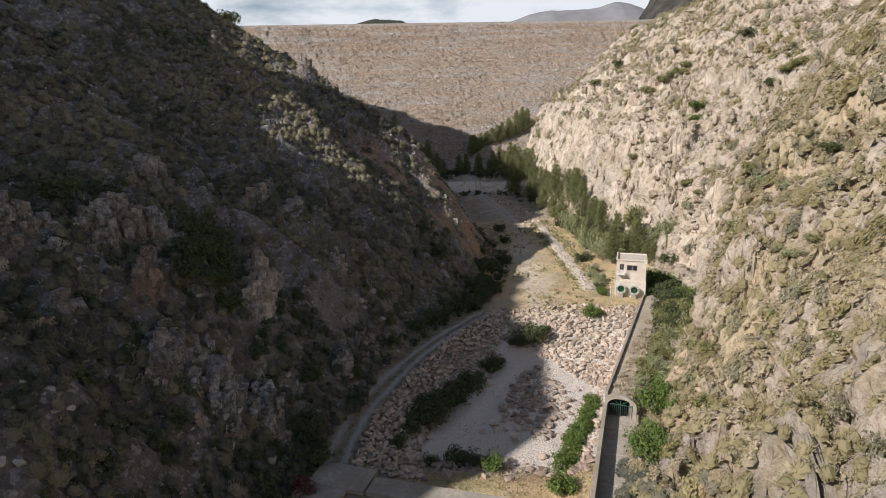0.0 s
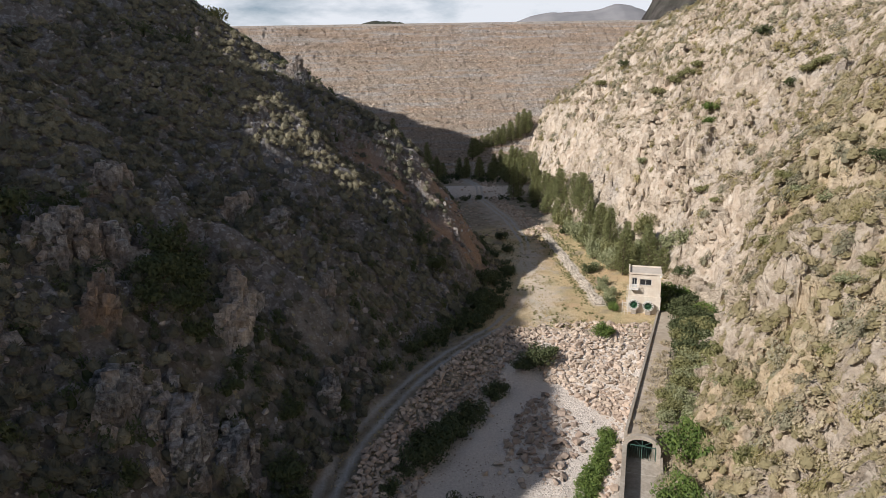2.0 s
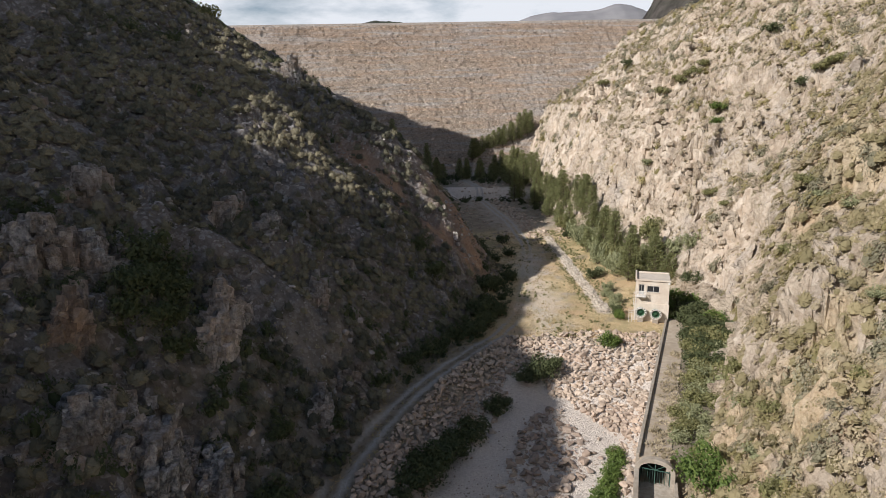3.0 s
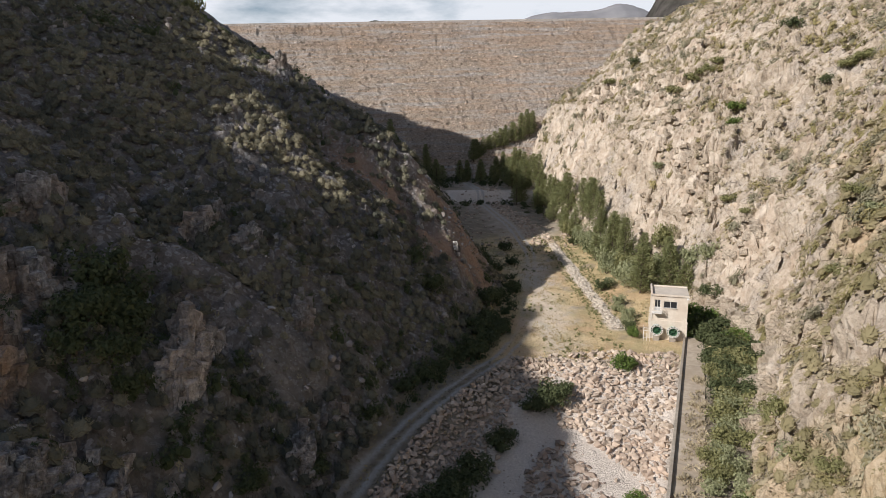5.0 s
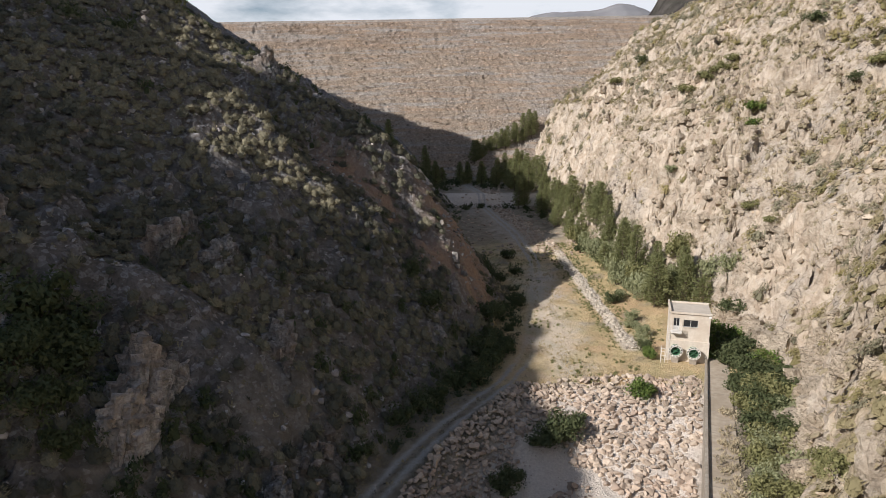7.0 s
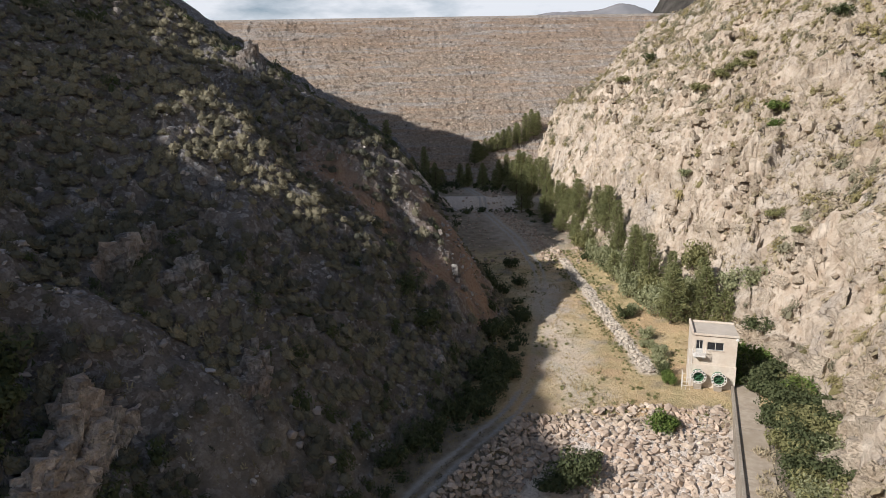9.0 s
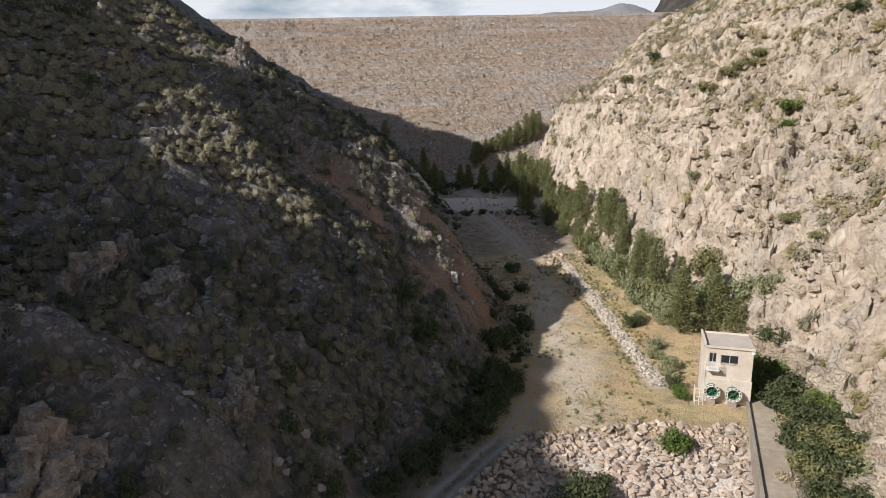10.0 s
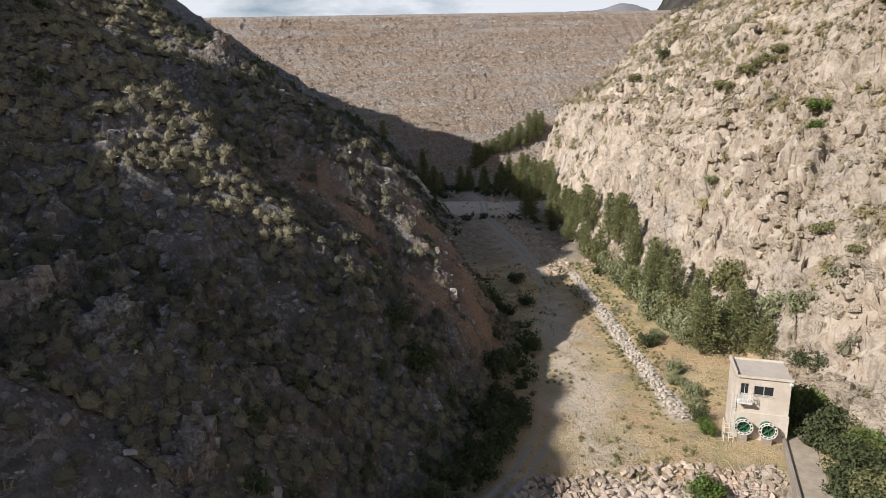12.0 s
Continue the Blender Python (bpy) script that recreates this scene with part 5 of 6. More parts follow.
ok = (rocky > 0.35) & (x > -0.78 * y) & (crag_mask(x, y, LEFT_CRAGS[:3]) < 0.8) & (crag_mask(x, y, LEFT_CRAGS[3:]) < 0.75) & (r.uniform(0, 1, len(x)) < 0.8 + 0.45 * lit_bands - 0.6 * sstep(0.15, 0.8, bare) - 0.3 * stony(x, y)) & (r.uniform(0, 1, len(x)) > 0.9 * sc)
x, y, zz, lit_bands = keep(ok, x, y, zz, lit_bands)
tone = np.clip(0.5 + 0.35 * lit_bands + 0.3 * fbm(x, y, 12, 2, 520) + r.normal(0, 0.2, len(x)) - 0.2 * (1 - sstep(72, 100, y)), 0.08, 1)
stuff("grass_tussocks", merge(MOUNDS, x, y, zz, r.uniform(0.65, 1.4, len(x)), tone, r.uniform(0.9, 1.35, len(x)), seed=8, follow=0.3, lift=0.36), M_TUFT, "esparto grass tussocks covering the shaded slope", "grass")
x, y, r = jitter(-64, 20, 38, 166, 1.15, 50)
zz, rocky = land(x, y)
ok = (rocky > 0.35) & (x > -0.76 * y) & (r.uniform(0, 1, len(x)) < 0.6)
x, y, zz = keep(ok, x, y, zz)
tone = np.clip(0.45 + r.normal(0, 0.3, len(x)), 0, 1)
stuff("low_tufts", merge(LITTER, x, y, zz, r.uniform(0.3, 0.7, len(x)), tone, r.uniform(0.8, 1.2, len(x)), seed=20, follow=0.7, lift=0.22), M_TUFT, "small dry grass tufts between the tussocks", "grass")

x, y, r = jitter(-84, 8, 174, 300, 1.7, 52)
zz, rocky = land(x, y)
ok = (rocky > 0.5) & (r.uniform(0, 1, len(x)) < 0.7)
x, y, zz = keep(ok, x, y, zz)
tone = np.clip(0.35 + r.normal(0, 0.25, len(x)), 0, 1)
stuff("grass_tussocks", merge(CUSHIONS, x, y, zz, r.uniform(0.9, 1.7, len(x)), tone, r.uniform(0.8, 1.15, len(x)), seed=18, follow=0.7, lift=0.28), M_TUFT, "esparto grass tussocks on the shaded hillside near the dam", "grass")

x, y, r = jitter(12, 100, 20, 300, 1.08, 53)
x, y = keep(x < 0.8 * y + 3, x, y)
zz, rocky = land(x, y)
patch = fbm(x, y, 11.0, 3, 530)
face = sstep(112, 122, y) * sstep(1, 3, x - line(y, RIGHT_FOOT)) * (1 - sstep(11, 16, x - line(y, RIGHT_FOOT) + 3 * patch))
ok = (rocky > 0.5) & ((x > deck_x(y) + 3.4) | (y > 118)) & (r.uniform(0, 1, len(x)) < 0.68 + 0.5 * patch + 0.4 * (1 - sstep(100, 118, y)) + 0.25 * sstep(58, 75, x) - 0.45 * face) & (crag_mask(x, y, RIGHT_CRAGS + CLIFFS) < 0.7)
x, y, zz = keep(ok, x, y, zz)
tone = np.clip(0.5 + 0.3 * fbm(x, y, 9, 2, 540) + r.normal(0, 0.25, len(x)), 0, 1)
for sel, shapes in ((y < 118, FINE_SPRIGS), (y >= 118, SPRIGS)):
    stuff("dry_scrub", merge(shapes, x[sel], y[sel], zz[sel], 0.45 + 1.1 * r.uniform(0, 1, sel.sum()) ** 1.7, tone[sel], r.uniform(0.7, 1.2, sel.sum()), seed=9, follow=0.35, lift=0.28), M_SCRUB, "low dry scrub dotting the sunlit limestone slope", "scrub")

x, y, r = jitter(18, 98, 40, 230, 0.80, 54)
zz, rocky = land(x, y)
ok = (rocky > 0.5) & (crag_mask(x, y, CLIFFS) < 0.5) & ((x > deck_x(y) + 3.4) | (y > 118)) & (r.uniform(0, 1, len(x)) < 0.34 + 0.55 * (1 - sstep(98, 114, y)) + 0.45 * fbm(x, y, 6.0, 3, 545)) & (x < 0.8 * y + 3)
x, y, zz = keep(ok, x, y, zz)
tone = np.clip(0.55 + r.normal(0, 0.3, len(x)), 0, 1)
M_THYME = shader("thyme", tone_shader((0.22, 0.185, 0.12), (0.50, 0.42, 0.28), (0.33, 0.275, 0.18), trans=0.2), 0.9, 0.1)
stuff("thyme_cushions", merge(LITTER, x, y, zz, r.uniform(0.25, 0.7, len(x)) * (1 + 0.6 * (y < 108)), tone, r.uniform(0.7, 1.1, len(x)), seed=19, follow=0.3, lift=0.15), M_THYME, "grey-brown thyme cushions scattered over the sunlit slope", "scrub")

x, y, r = jitter(12, 105, 20, 330, 2.15, 55)
x, y = keep(x < 0.8 * y + 3, x, y)
zz, rocky = land(x, y)
patch = fbm(x, y, 15.0, 3, 550)
ok = (rocky > 0.4) & (crag_mask(x, y, CLIFFS) < 0.6) & ((x > deck_x(y) + 4.0) | (y > 118)) & (r.uniform(0, 1, len(x)) < 0.44 + 0.6 * patch + 0.3 * (1 - sstep(96, 116, y)) + 0.15 * sstep(58, 75, x) - 0.3 * sstep(112, 122, y) * (1 - sstep(11, 16, x - line(y, RIGHT_FOOT))))
x, y, zz = keep(ok, x, y, zz)
tone = np.clip(0.45 + r.normal(0, 0.3, len(x)), 0, 1)
half = r.uniform(0, 1, len(x)) < 0.55
for sel, mat_, nm, lb in ((half, M_OLIVE_LEAF, "broom_shrubs", "olive-yellow broom shrubs on the sunlit slope"), (~half, M_GREY_LEAF, "rosemary_shrubs", "grey-green rosemary shrubs on the sunlit slope")):
    for near, shapes in ((y < 125, FINE_SHRUBS), (y >= 125, SHRUBS)):
        q = sel & near
        stuff(nm, merge(shapes, x[q], y[q], zz[q] - 0.1, 0.5 + 1.4 * r.uniform(0, 1, q.sum()) ** 1.6, tone[q], r.uniform(0.75, 1.15, q.sum()), seed=10, follow=0.5, lift=0.12), mat_, lb, "shrubs")
x, y, r = jitter(-70, 14, 28, 200, 2.9, 57)
zz, rocky = land(x, y)
ok = (rocky > 0.3) & (r.uniform(0, 1, len(x)) < 0.06 + 0.35 * (1 - sstep(66, 88, y)) + 0.35 * fbm(x, y, 14, 2, 570)) & ((np.abs(y - 138 + 0.2 * (x + 18)) > 4) | (x < -20))
x, y, zz = keep(ok, x, y, zz)
tone = np.clip(0.4 + r.normal(0, 0.3, len(x)), 0, 1)
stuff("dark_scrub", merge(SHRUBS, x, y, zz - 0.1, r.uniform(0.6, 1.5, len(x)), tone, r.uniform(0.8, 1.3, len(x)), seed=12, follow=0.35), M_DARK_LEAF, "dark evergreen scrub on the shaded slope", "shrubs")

# straw-coloured tussocks over the near spur of the sunlit side
x, y, r = jitter(16, 66, 30, 118, 1.0, 56)
x, y = keep(x < 0.8 * y + 3, x, y)
zz, rocky = land(x, y)
dr = x - line(y, RIGHT_FOOT)
cliffy = sstep(0.5, 1.5, dr) * (1 - sstep(0, 2, dr - line(y, RIGHT_BREAK))) * sstep(78, 86, y)
ok = (rocky > 0.4) & (x > deck_x(y) + 3.6) & (r.uniform(0, 1, len(x)) < (0.85 + 0.3 * fbm(x, y, 7, 2, 560)) * (1 - 0.85 * cliffy) * (1 - 0.5 * sstep(100, 116, y)))
x, y, zz = keep(ok, x, y, zz)
tone = np.clip(0.5 + 0.25 * fbm(x, y, 6, 2, 565) + r.normal(0, 0.2, len(x)), 0.1, 1)
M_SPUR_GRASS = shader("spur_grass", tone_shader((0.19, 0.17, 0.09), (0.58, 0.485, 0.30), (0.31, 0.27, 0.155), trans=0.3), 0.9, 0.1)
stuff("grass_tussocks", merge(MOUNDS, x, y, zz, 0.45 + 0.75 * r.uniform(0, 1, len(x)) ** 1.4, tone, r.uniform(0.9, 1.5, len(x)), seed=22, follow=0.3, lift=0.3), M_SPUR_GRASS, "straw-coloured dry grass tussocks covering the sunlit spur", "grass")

# thin dry grass on the terrace and beside the track
BLADES = [tuft(80 + k, 9, 0.6, 0.32, 0.22, 0.05) for k in range(4)]
x, y, r = jitter(-12, 46, 48, 200, 0.62, 59)
zz, rocky = land(x, y)
d = np.abs(x - road_x(y))
patch = fbm(x, y, 5.0, 3, 590)
terrace = (y > 107) & (r.uniform(0, 1, len(x)) < 0.30 + 0.45 * patch) & (d > 1.5)
verge = (d > 1.7) & (d < 5.0) & (y < 112) & (r.uniform(0, 1, len(x)) < 0.5) | (d < 0.5) & (r.uniform(0, 1, len(x)) < 0.35)
lowgrass = (y < 64.5) & (x > -4) & (x < deck_x(y) - 0.5) & (r.uniform(0, 1, len(x)) < 0.6) & (np.abs((x + 12.5) * 0.276 + (y - 60.0) * 0.961) > 2.2)
ok = (rocky < 0.5) & (terrace | verge | lowgrass) & ~((x > deck_x(y) - 0.5) & (x < deck_x(y) + 4.5) & (y < 116)) & ~((x > 31.5) & (x < 41) & (y > 114) & (y < 126)) & (np.abs(x - 31.4) > 1.2)
x, y, zz = keep(ok, x, y, zz)
tone = np.clip(0.62 + 0.4 * fbm(x, y, 8, 2, 600) + r.normal(0, 0.2, len(x)), 0, 1)
M_STRAW = shader("straw_grass", tone_shader((0.25, 0.225, 0.11), (0.56, 0.445, 0.265), (0.44, 0.34, 0.19), trans=0.25), 0.9, 0.1)
stuff("dry_grass", merge(BLADES, x, y, zz, r.uniform(0.45, 1.0, len(x)), tone, seed=13, follow=0.35), M_STRAW, "straw-coloured dry grass on the terrace", "grass")


x, y, r = jitter(12, 44, 108, 200, 0.75, 60)
zz, rocky = land(x, y)
near_wall = np.exp(-((x - 29.3) / 0.9) ** 2) * 0.75 * (y > 122) + np.exp(-((x - 34.0) / 1.6) ** 2) * 0.8 * (y > 121)
weedy = 0.3 * sstep(0.15, 0.7, fbm(x, y, 6.5, 3, 610))
ok = (rocky < 0.4) & (r.uniform(0, 1, len(x)) < np.maximum(near_wall, weedy)) & (np.abs(x - 31.4) > 1.1) & ~((x > 31.5) & (x < 41) & (y > 114) & (y < 126)) & ~((x > deck_x(y) - 0.5) & (y < 116))
x, y, zz = keep(ok, x, y, zz)
tone = np.clip(0.5 + r.normal(0, 0.3, len(x)), 0, 1)
stuff("green_weeds", merge(SPRIGS, x, y, zz, r.uniform(0.3, 0.85, len(x)), tone, r.uniform(0.6, 1.1, len(x)), seed=21), M_BROOM, "low olive-green weeds along the rubble wall and terrace", "weeds")


# ------------------------------------------------------------------ bushes and trees
def stems(height, spread, n, seed, radius=0.05):
    r = np.random.default_rng(seed)
    bm = bmesh.new()
    for k in range(n):
        a, l = r.uniform(0, 6.28), r.uniform(0.5, 1.0)
        top = Vector((math.cos(a) * spread * l, math.sin(a) * spread * l, height * r.uniform(0.6, 1.0)))
        q = top.to_track_quat("Z", "Y").to_matrix().to_4x4()
        bmesh.ops.create_cone(bm, cap_ends=True, segments=6, radius1=radius, radius2=radius * 0.3, depth=top.length, matrix=Matrix.Translation(top / 2 - Vector((0, 0, 0.1))) @ q)
    return bm


def make_bush(name, material, seed, leaves, rx, rz, size, label, category="bush", lumps=6):
    b = tagged(new(name), label, category)
    part("woody_base", stems(rz * 1.0, rx * 0.5, 7, seed), M_BARK, b)
    v, f = leafball(seed, leaves, rx, rz, size, 0.35, lumps)
    me = mesh_of("foliage", v, f, [material])
    r = np.random.default_rng(seed)
    add_zone(me, "tone", np.clip(np.tile(r.normal(0.5, 0.32, leaves), 3), 0, 1))
    new("foliage", me).parent = b
    return b


PROTO = {}
for key, mat_, lab in (("dark", M_DARK_LEAF, "dark green evergreen bush growing among the stones"), ("green", M_LEAF, "bright green leafy bush beside the dry bed"),
                       ("grey", M_SAGE, "grey-green feathery bush on the terrace"), ("olive", M_BROOM, "olive-yellow broom bush beside the gallery")):
    for k in range(2):
        PROTO[key, k] = (mat_, lab, 100 + 10 * k + len(key))
used = {}


def bush(key, x, y, size, tall=1.0, sink=0.15):
    k = int(x * 7 + y * 3) % 2
    mat_, lab, seed = PROTO[key, k]
    z = float(ground_z(x, y)) - sink
    m = pose(x, y, z, 0, 0, (x * 61 + y * 37) % 360) @ Matrix.Diagonal((size, size, size * tall, 1))
    if (key, k) not in used:
        used[key, k] = make_bush(key + "_bush" if key != "dark" else "evergreen_bush", mat_, seed, 1100, 1.0, 0.8, 0.095, lab, lumps=11)
        tagged(used[key, k], group="bushes")
        used[key, k].matrix_world = m
        return used[key, k]
    ob = copy_thing(used[key, k], pose(x, y, z, 0, 0, (x * 61 + y * 37) % 360))
    ob.scale = (size, size, size * tall)
    return ob


# left bank and bed
for x, y, s in ((-3.8, 75.2, 2.5), (-2.6, 77.0, 2.9), (-2.9, 79.0, 2.3), (-1.2, 79.4, 2.7), (-0.4, 81.2, 3.0), (1.0, 82.8, 2.4), (1.0, 84.6, 2.2), (2.6, 85.8, 2.3), (3.5, 87.6, 2.4), (6.6, 92.4, 2.1), (8.0, 94.4, 1.8), (12.4, 99.6, 2.5), (14.0, 100.6, 2.2), (15.4, 101.5, 2.7), (17.0, 103.0, 1.7), (0.8, 66.9, 1.8), (2.4, 66.3, 1.7), (4.0, 66.0, 1.2), (-6.4, 69.0, 1.6), (-5.2, 72.4, 1.5), (-2.8, 66.5, 1.3)):
    bush("dark", x + 0.7, y - 0.4, 0.92 * s, 0.9)
for x, y, s in ((21.3, 80.6, 1.3), (20.9, 79.2, 1.2), (19.9, 76.6, 1.3), (18.4, 73.6, 1.5), (16.9, 70.6, 1.5), (15.4, 67.6, 1.5), (13.8, 64.4, 1.5), (20.5, 78.0, 1.4), (19.2, 75.0, 1.5), (17.6, 72.0, 1.7), (16.2, 69.0, 1.6), (14.6, 66.0, 1.5), (5.3, 64.4, 1.6), (12.5, 57.0, 1.8), (27.6, 108.2, 1.9), (29.0, 108.6, 1.2)):
    bush("green", x, y, s, 1.0)
# foot of the shaded slope
for x, y, s in ((-14.6, 63.0, 2.0), (-16.0, 66.0, 2.2), (-12.6, 79.5, 1.6), (-8.4, 91.5, 1.8), (-4.6, 100.0, 2.0), (-2.4, 104.0, 2.2), (0.4, 107.0, 2.0), (5.6, 112.5, 2.2), (8.0, 117.5, 2.3), (10.2, 122.5, 2.0), (11.0, 126.0, 1.8), (2.4, 111.0, 2.2), (4.6, 116.5, 1.8), (-1.5, 121.0, 2.6), (-3.8, 124.0, 2.4), (6.8, 121.5, 2.6), (8.8, 127.0, 2.0), (9.0, 134.5, 2.8), (11.0, 139.0, 2.0), (15.5, 146.0, 1.8), (17.6, 168.0, 1.8), (13.0, 162.0, 2.2), (10.0, 171.0, 2.4), (17.5, 182.0, 2.0), (-17.2, 72.5, 1.7), (-31.0, 82.0, 3.0), (-33.0, 80.0, 3.4), (-29.5, 79.0, 2.6), (-29.0, 76.5, 2.4), (-31.0, 78.0, 2.8), (-27.6, 73.5, 2.0), (-30.4, 73.0, 2.4), (-30.0, 70.5, 2.2), (-28.0, 71.5, 2.0), (-31.5, 75.5, 2.4), (-26.4, 71.6, 1.6), (-44.0, 70.0, 2.6), (-56.0, 131.0, 2.4), (-53.5, 141.0, 2.6)):
    bush("dark", x, y, s, 1.1, 0.3)
# beside the gallery, below the cliff
for x, y, s, key in ((27.8, 76.0, 1.2, "olive"), (29.4, 79.5, 1.4, "grey"), (30.8, 82.6, 1.6, "olive"), (32.6, 85.0, 1.5, "grey"), (33.4, 88.4, 1.9, "olive"), (35.6, 91.5, 1.8, "grey"), (36.6, 95.0, 2.1, "dark"), (38.6, 98.4, 1.9, "olive"), (39.6, 102.0, 2.2, "dark"),
                     (41.8, 104.5, 2.3, "olive"), (42.0, 108.5, 2.4, "dark"), (44.0, 111.5, 2.5, "dark"), (46.5, 113.5, 2.2, "olive"), (43.6, 115.5, 2.4, "dark"), (46.0, 119.0, 2.6, "dark"), (48.2, 118.0, 2.0, "olive"), (47.5, 124.0, 2.8, "green"), (45.2, 127.0, 2.4, "green"), (49.6, 129.0, 2.2, "dark"), (44.0, 122.5, 2.2, "green"), (41.6, 119.5, 1.3, "green"),
                     (36.0, 93.0, 1.9, "olive"), (37.6, 96.6, 2.0, "dark"), (38.0, 100.2, 2.0, "olive"), (40.4, 100.0, 2.4, "dark"), (40.2, 105.6, 2.2, "dark"), (43.2, 106.8, 2.4, "olive"), (44.6, 117.6, 2.4, "dark"), (45.4, 121.0, 2.6, "dark"), (34.2, 87.0, 1.6, "olive"), (31.8, 84.0, 1.3, "grey"), (27.8, 71.0, 1.3, "grey"), (31.5, 73.5, 1.5, "olive"), (34.5, 80.0, 1.6, "olive"), (29.5, 66.0, 1.4, "olive"), (25.5, 54.0, 1.5, "olive")):
    bush(key, x, y, s, 1.0, 0.25)
# second row, against the rock
for x, y, s, key in ((33.5, 82.0, 1.7, "olive"), (36.0, 86.5, 1.9, "grey"), (38.0, 90.5, 2.0, "olive"), (39.8, 94.0, 2.2, "dark"), (41.6, 98.0, 2.2, "grey"), (43.4, 101.5, 2.4, "olive"), (45.2, 105.5, 2.4, "dark"), (46.6, 109.5, 2.5, "dark"), (48.0, 114.0, 2.4, "green"), (49.0, 121.0, 2.4, "dark"), (25.6, 73.0, 1.2, "grey"), (26.6, 75.0, 1.4, "olive"), (28.8, 73.5, 1.5, "grey"), (26.9, 70.5, 1.2, "olive"), (29.6, 76.8, 1.6, "grey"), (27.9, 78.4, 1.5, "olive"), (30.2, 69.0, 1.5, "grey"), (33.0, 77.0, 1.5, "olive")):
    bush(key, x, y, s, 1.0, 0.25)
# grey-green trees in front of the pines
for x, y, s in ((40.6, 146.0, 2.8), (39.6, 149.5, 2.6), (41.0, 153.0, 3.0), (39.4, 158.0, 2.8), (40.8, 163.5, 3.0), (39.2, 170.5, 2.8), (40.2, 175.5, 2.9), (38.6, 182.0, 2.8), (44.5, 147.0, 3.0), (48.0, 150.5, 2.8), (38.8, 190.0, 2.6), (38.0, 198.0, 2.6)):
    bush("grey" if int(y) % 3 else "olive", x, y, s, 1.45, 0.2)
# terrace bushes
for x, y, s, key in ((33.6, 126.0, 1.3, "grey"), (34.6, 129.5, 1.5, "grey"), (33.8, 133.0, 1.2, "grey"), (35.2, 136.5, 1.5, "grey"), (33.2, 121.6, 1.0, "green"), (32.8, 119.6, 1.1, "green"), (33.0, 123.0, 1.2, "dark"), (34.6, 146.5, 1.7, "dark"), (36.5, 149.0, 1.3, "grey"), (39.0, 152.0, 1.8, "grey"), (38.2, 157.0, 2.2, "grey"), (40.2, 161.0, 2.4, "grey"), (40.0, 167.0, 2.4, "grey"), (41.8, 155.5, 2.2, "grey"), (43.5, 150.0, 2.4, "grey"), (47.0, 146.0, 2.4, "grey"), (50.5, 140.5, 2.6, "grey"), (52.5, 136.0, 2.4, "grey"), (38.5, 176.0, 2.2, "dark"), (37.0, 186.0, 2.2, "dark")):
    bush(key, x, y, s, 1.25, 0.15)
# slope greens that stand out
for x, y, s, key in ((65.4, 160.4, 2.0, "green"), (66.8, 161.6, 2.2, "green"), (81.2, 169.7, 2.6, "dark"), (64.7, 193.2, 2.6, "olive"), (67.8, 190.4, 2.3, "olive"), (70.0, 190.6, 2.0, "olive"), (72.0, 190.6, 2.4, "olive"), (74.3, 190.2, 2.2, "olive"), (78.1, 148.1, 2.3, "dark"), (79.6, 145.2, 2.1, "olive"), (80.9, 143.3, 2.0, "olive"), (84.2, 147.0, 2.2, "olive"), (57.6, 142.4, 2.0, "olive"), (56.9, 133.3, 1.8, "olive"),
                     (42.4, 83.2, 1.4, "olive"), (43.0, 81.0, 1.3, "grey"), (44.1, 76.9, 1.5, "grey"), (46.0, 72.7, 1.4, "dark"), (39.1, 62.4, 1.1, "olive"), (36.0, 61.0, 1.1, "grey"), (72.0, 254.0, 3.0, "dark"), (62.0, 252.1, 2.6, "olive"), (54.2, 172.9, 1.8, "grey"), (38.8, 79.1, 1.3, "olive"), (29.0, 63.0, 1.2, "olive"), (26.3, 59.7, 1.1, "grey"), (33.1, 57.8, 1.0, "olive"), (31.4, 45.8, 0.9, "olive")):
    bush(key, x, y, s, 0.8, 0.2)

# round tree on the skyline of the shaded spur
bush("olive", -53.6, 163.4, 3.6, 1.25, 0.3)
bush("green", -51.4, 164.2, 2.6, 1.1, 0.3)

# leafy tree hanging over the channel
portal_tree = tagged(new("fig_tree"), "leafy bright green fig tree overhanging the channel", "tree")
portal_tree.matrix_world = pose(23.9, 61.5, float(ground_z(23.9, 61.5)) - 0.6)
part("trunk", stems(2.6, 1.4, 9, 5, 0.11), M_BARK, portal_tree)
v, f = leafball(205, 3600, 3.0, 2.3, 0.17, 0.3, 11)
v[:, 1] *= 1.5
v[:, 0] *= 0.8
me = mesh_of("crown", v, f, [M_LEAF])
add_zone(me, "tone", np.clip(np.tile(np.random.default_rng(3).normal(0.38, 0.25, 3600), 3), 0, 1))
new("crown", me).parent = portal_tree
low_tree = copy_thing(portal_tree, pose(20.9, 53.6, float(ground_z(20.9, 53.6)) - 0.6, 0, 0, 10))
low_tree.scale = (0.95, 1.0, 0.9)

oleander = make_bush("oleander_bush", M_PINK, 301, 1000, 1.9, 1.4, 0.15, "dark oleander bush with dusky pink flowers", "bush")
oleander.matrix_world = pose(-15.2, 57.5, float(ground_z(-15.2, 57.5)) - 0.1)


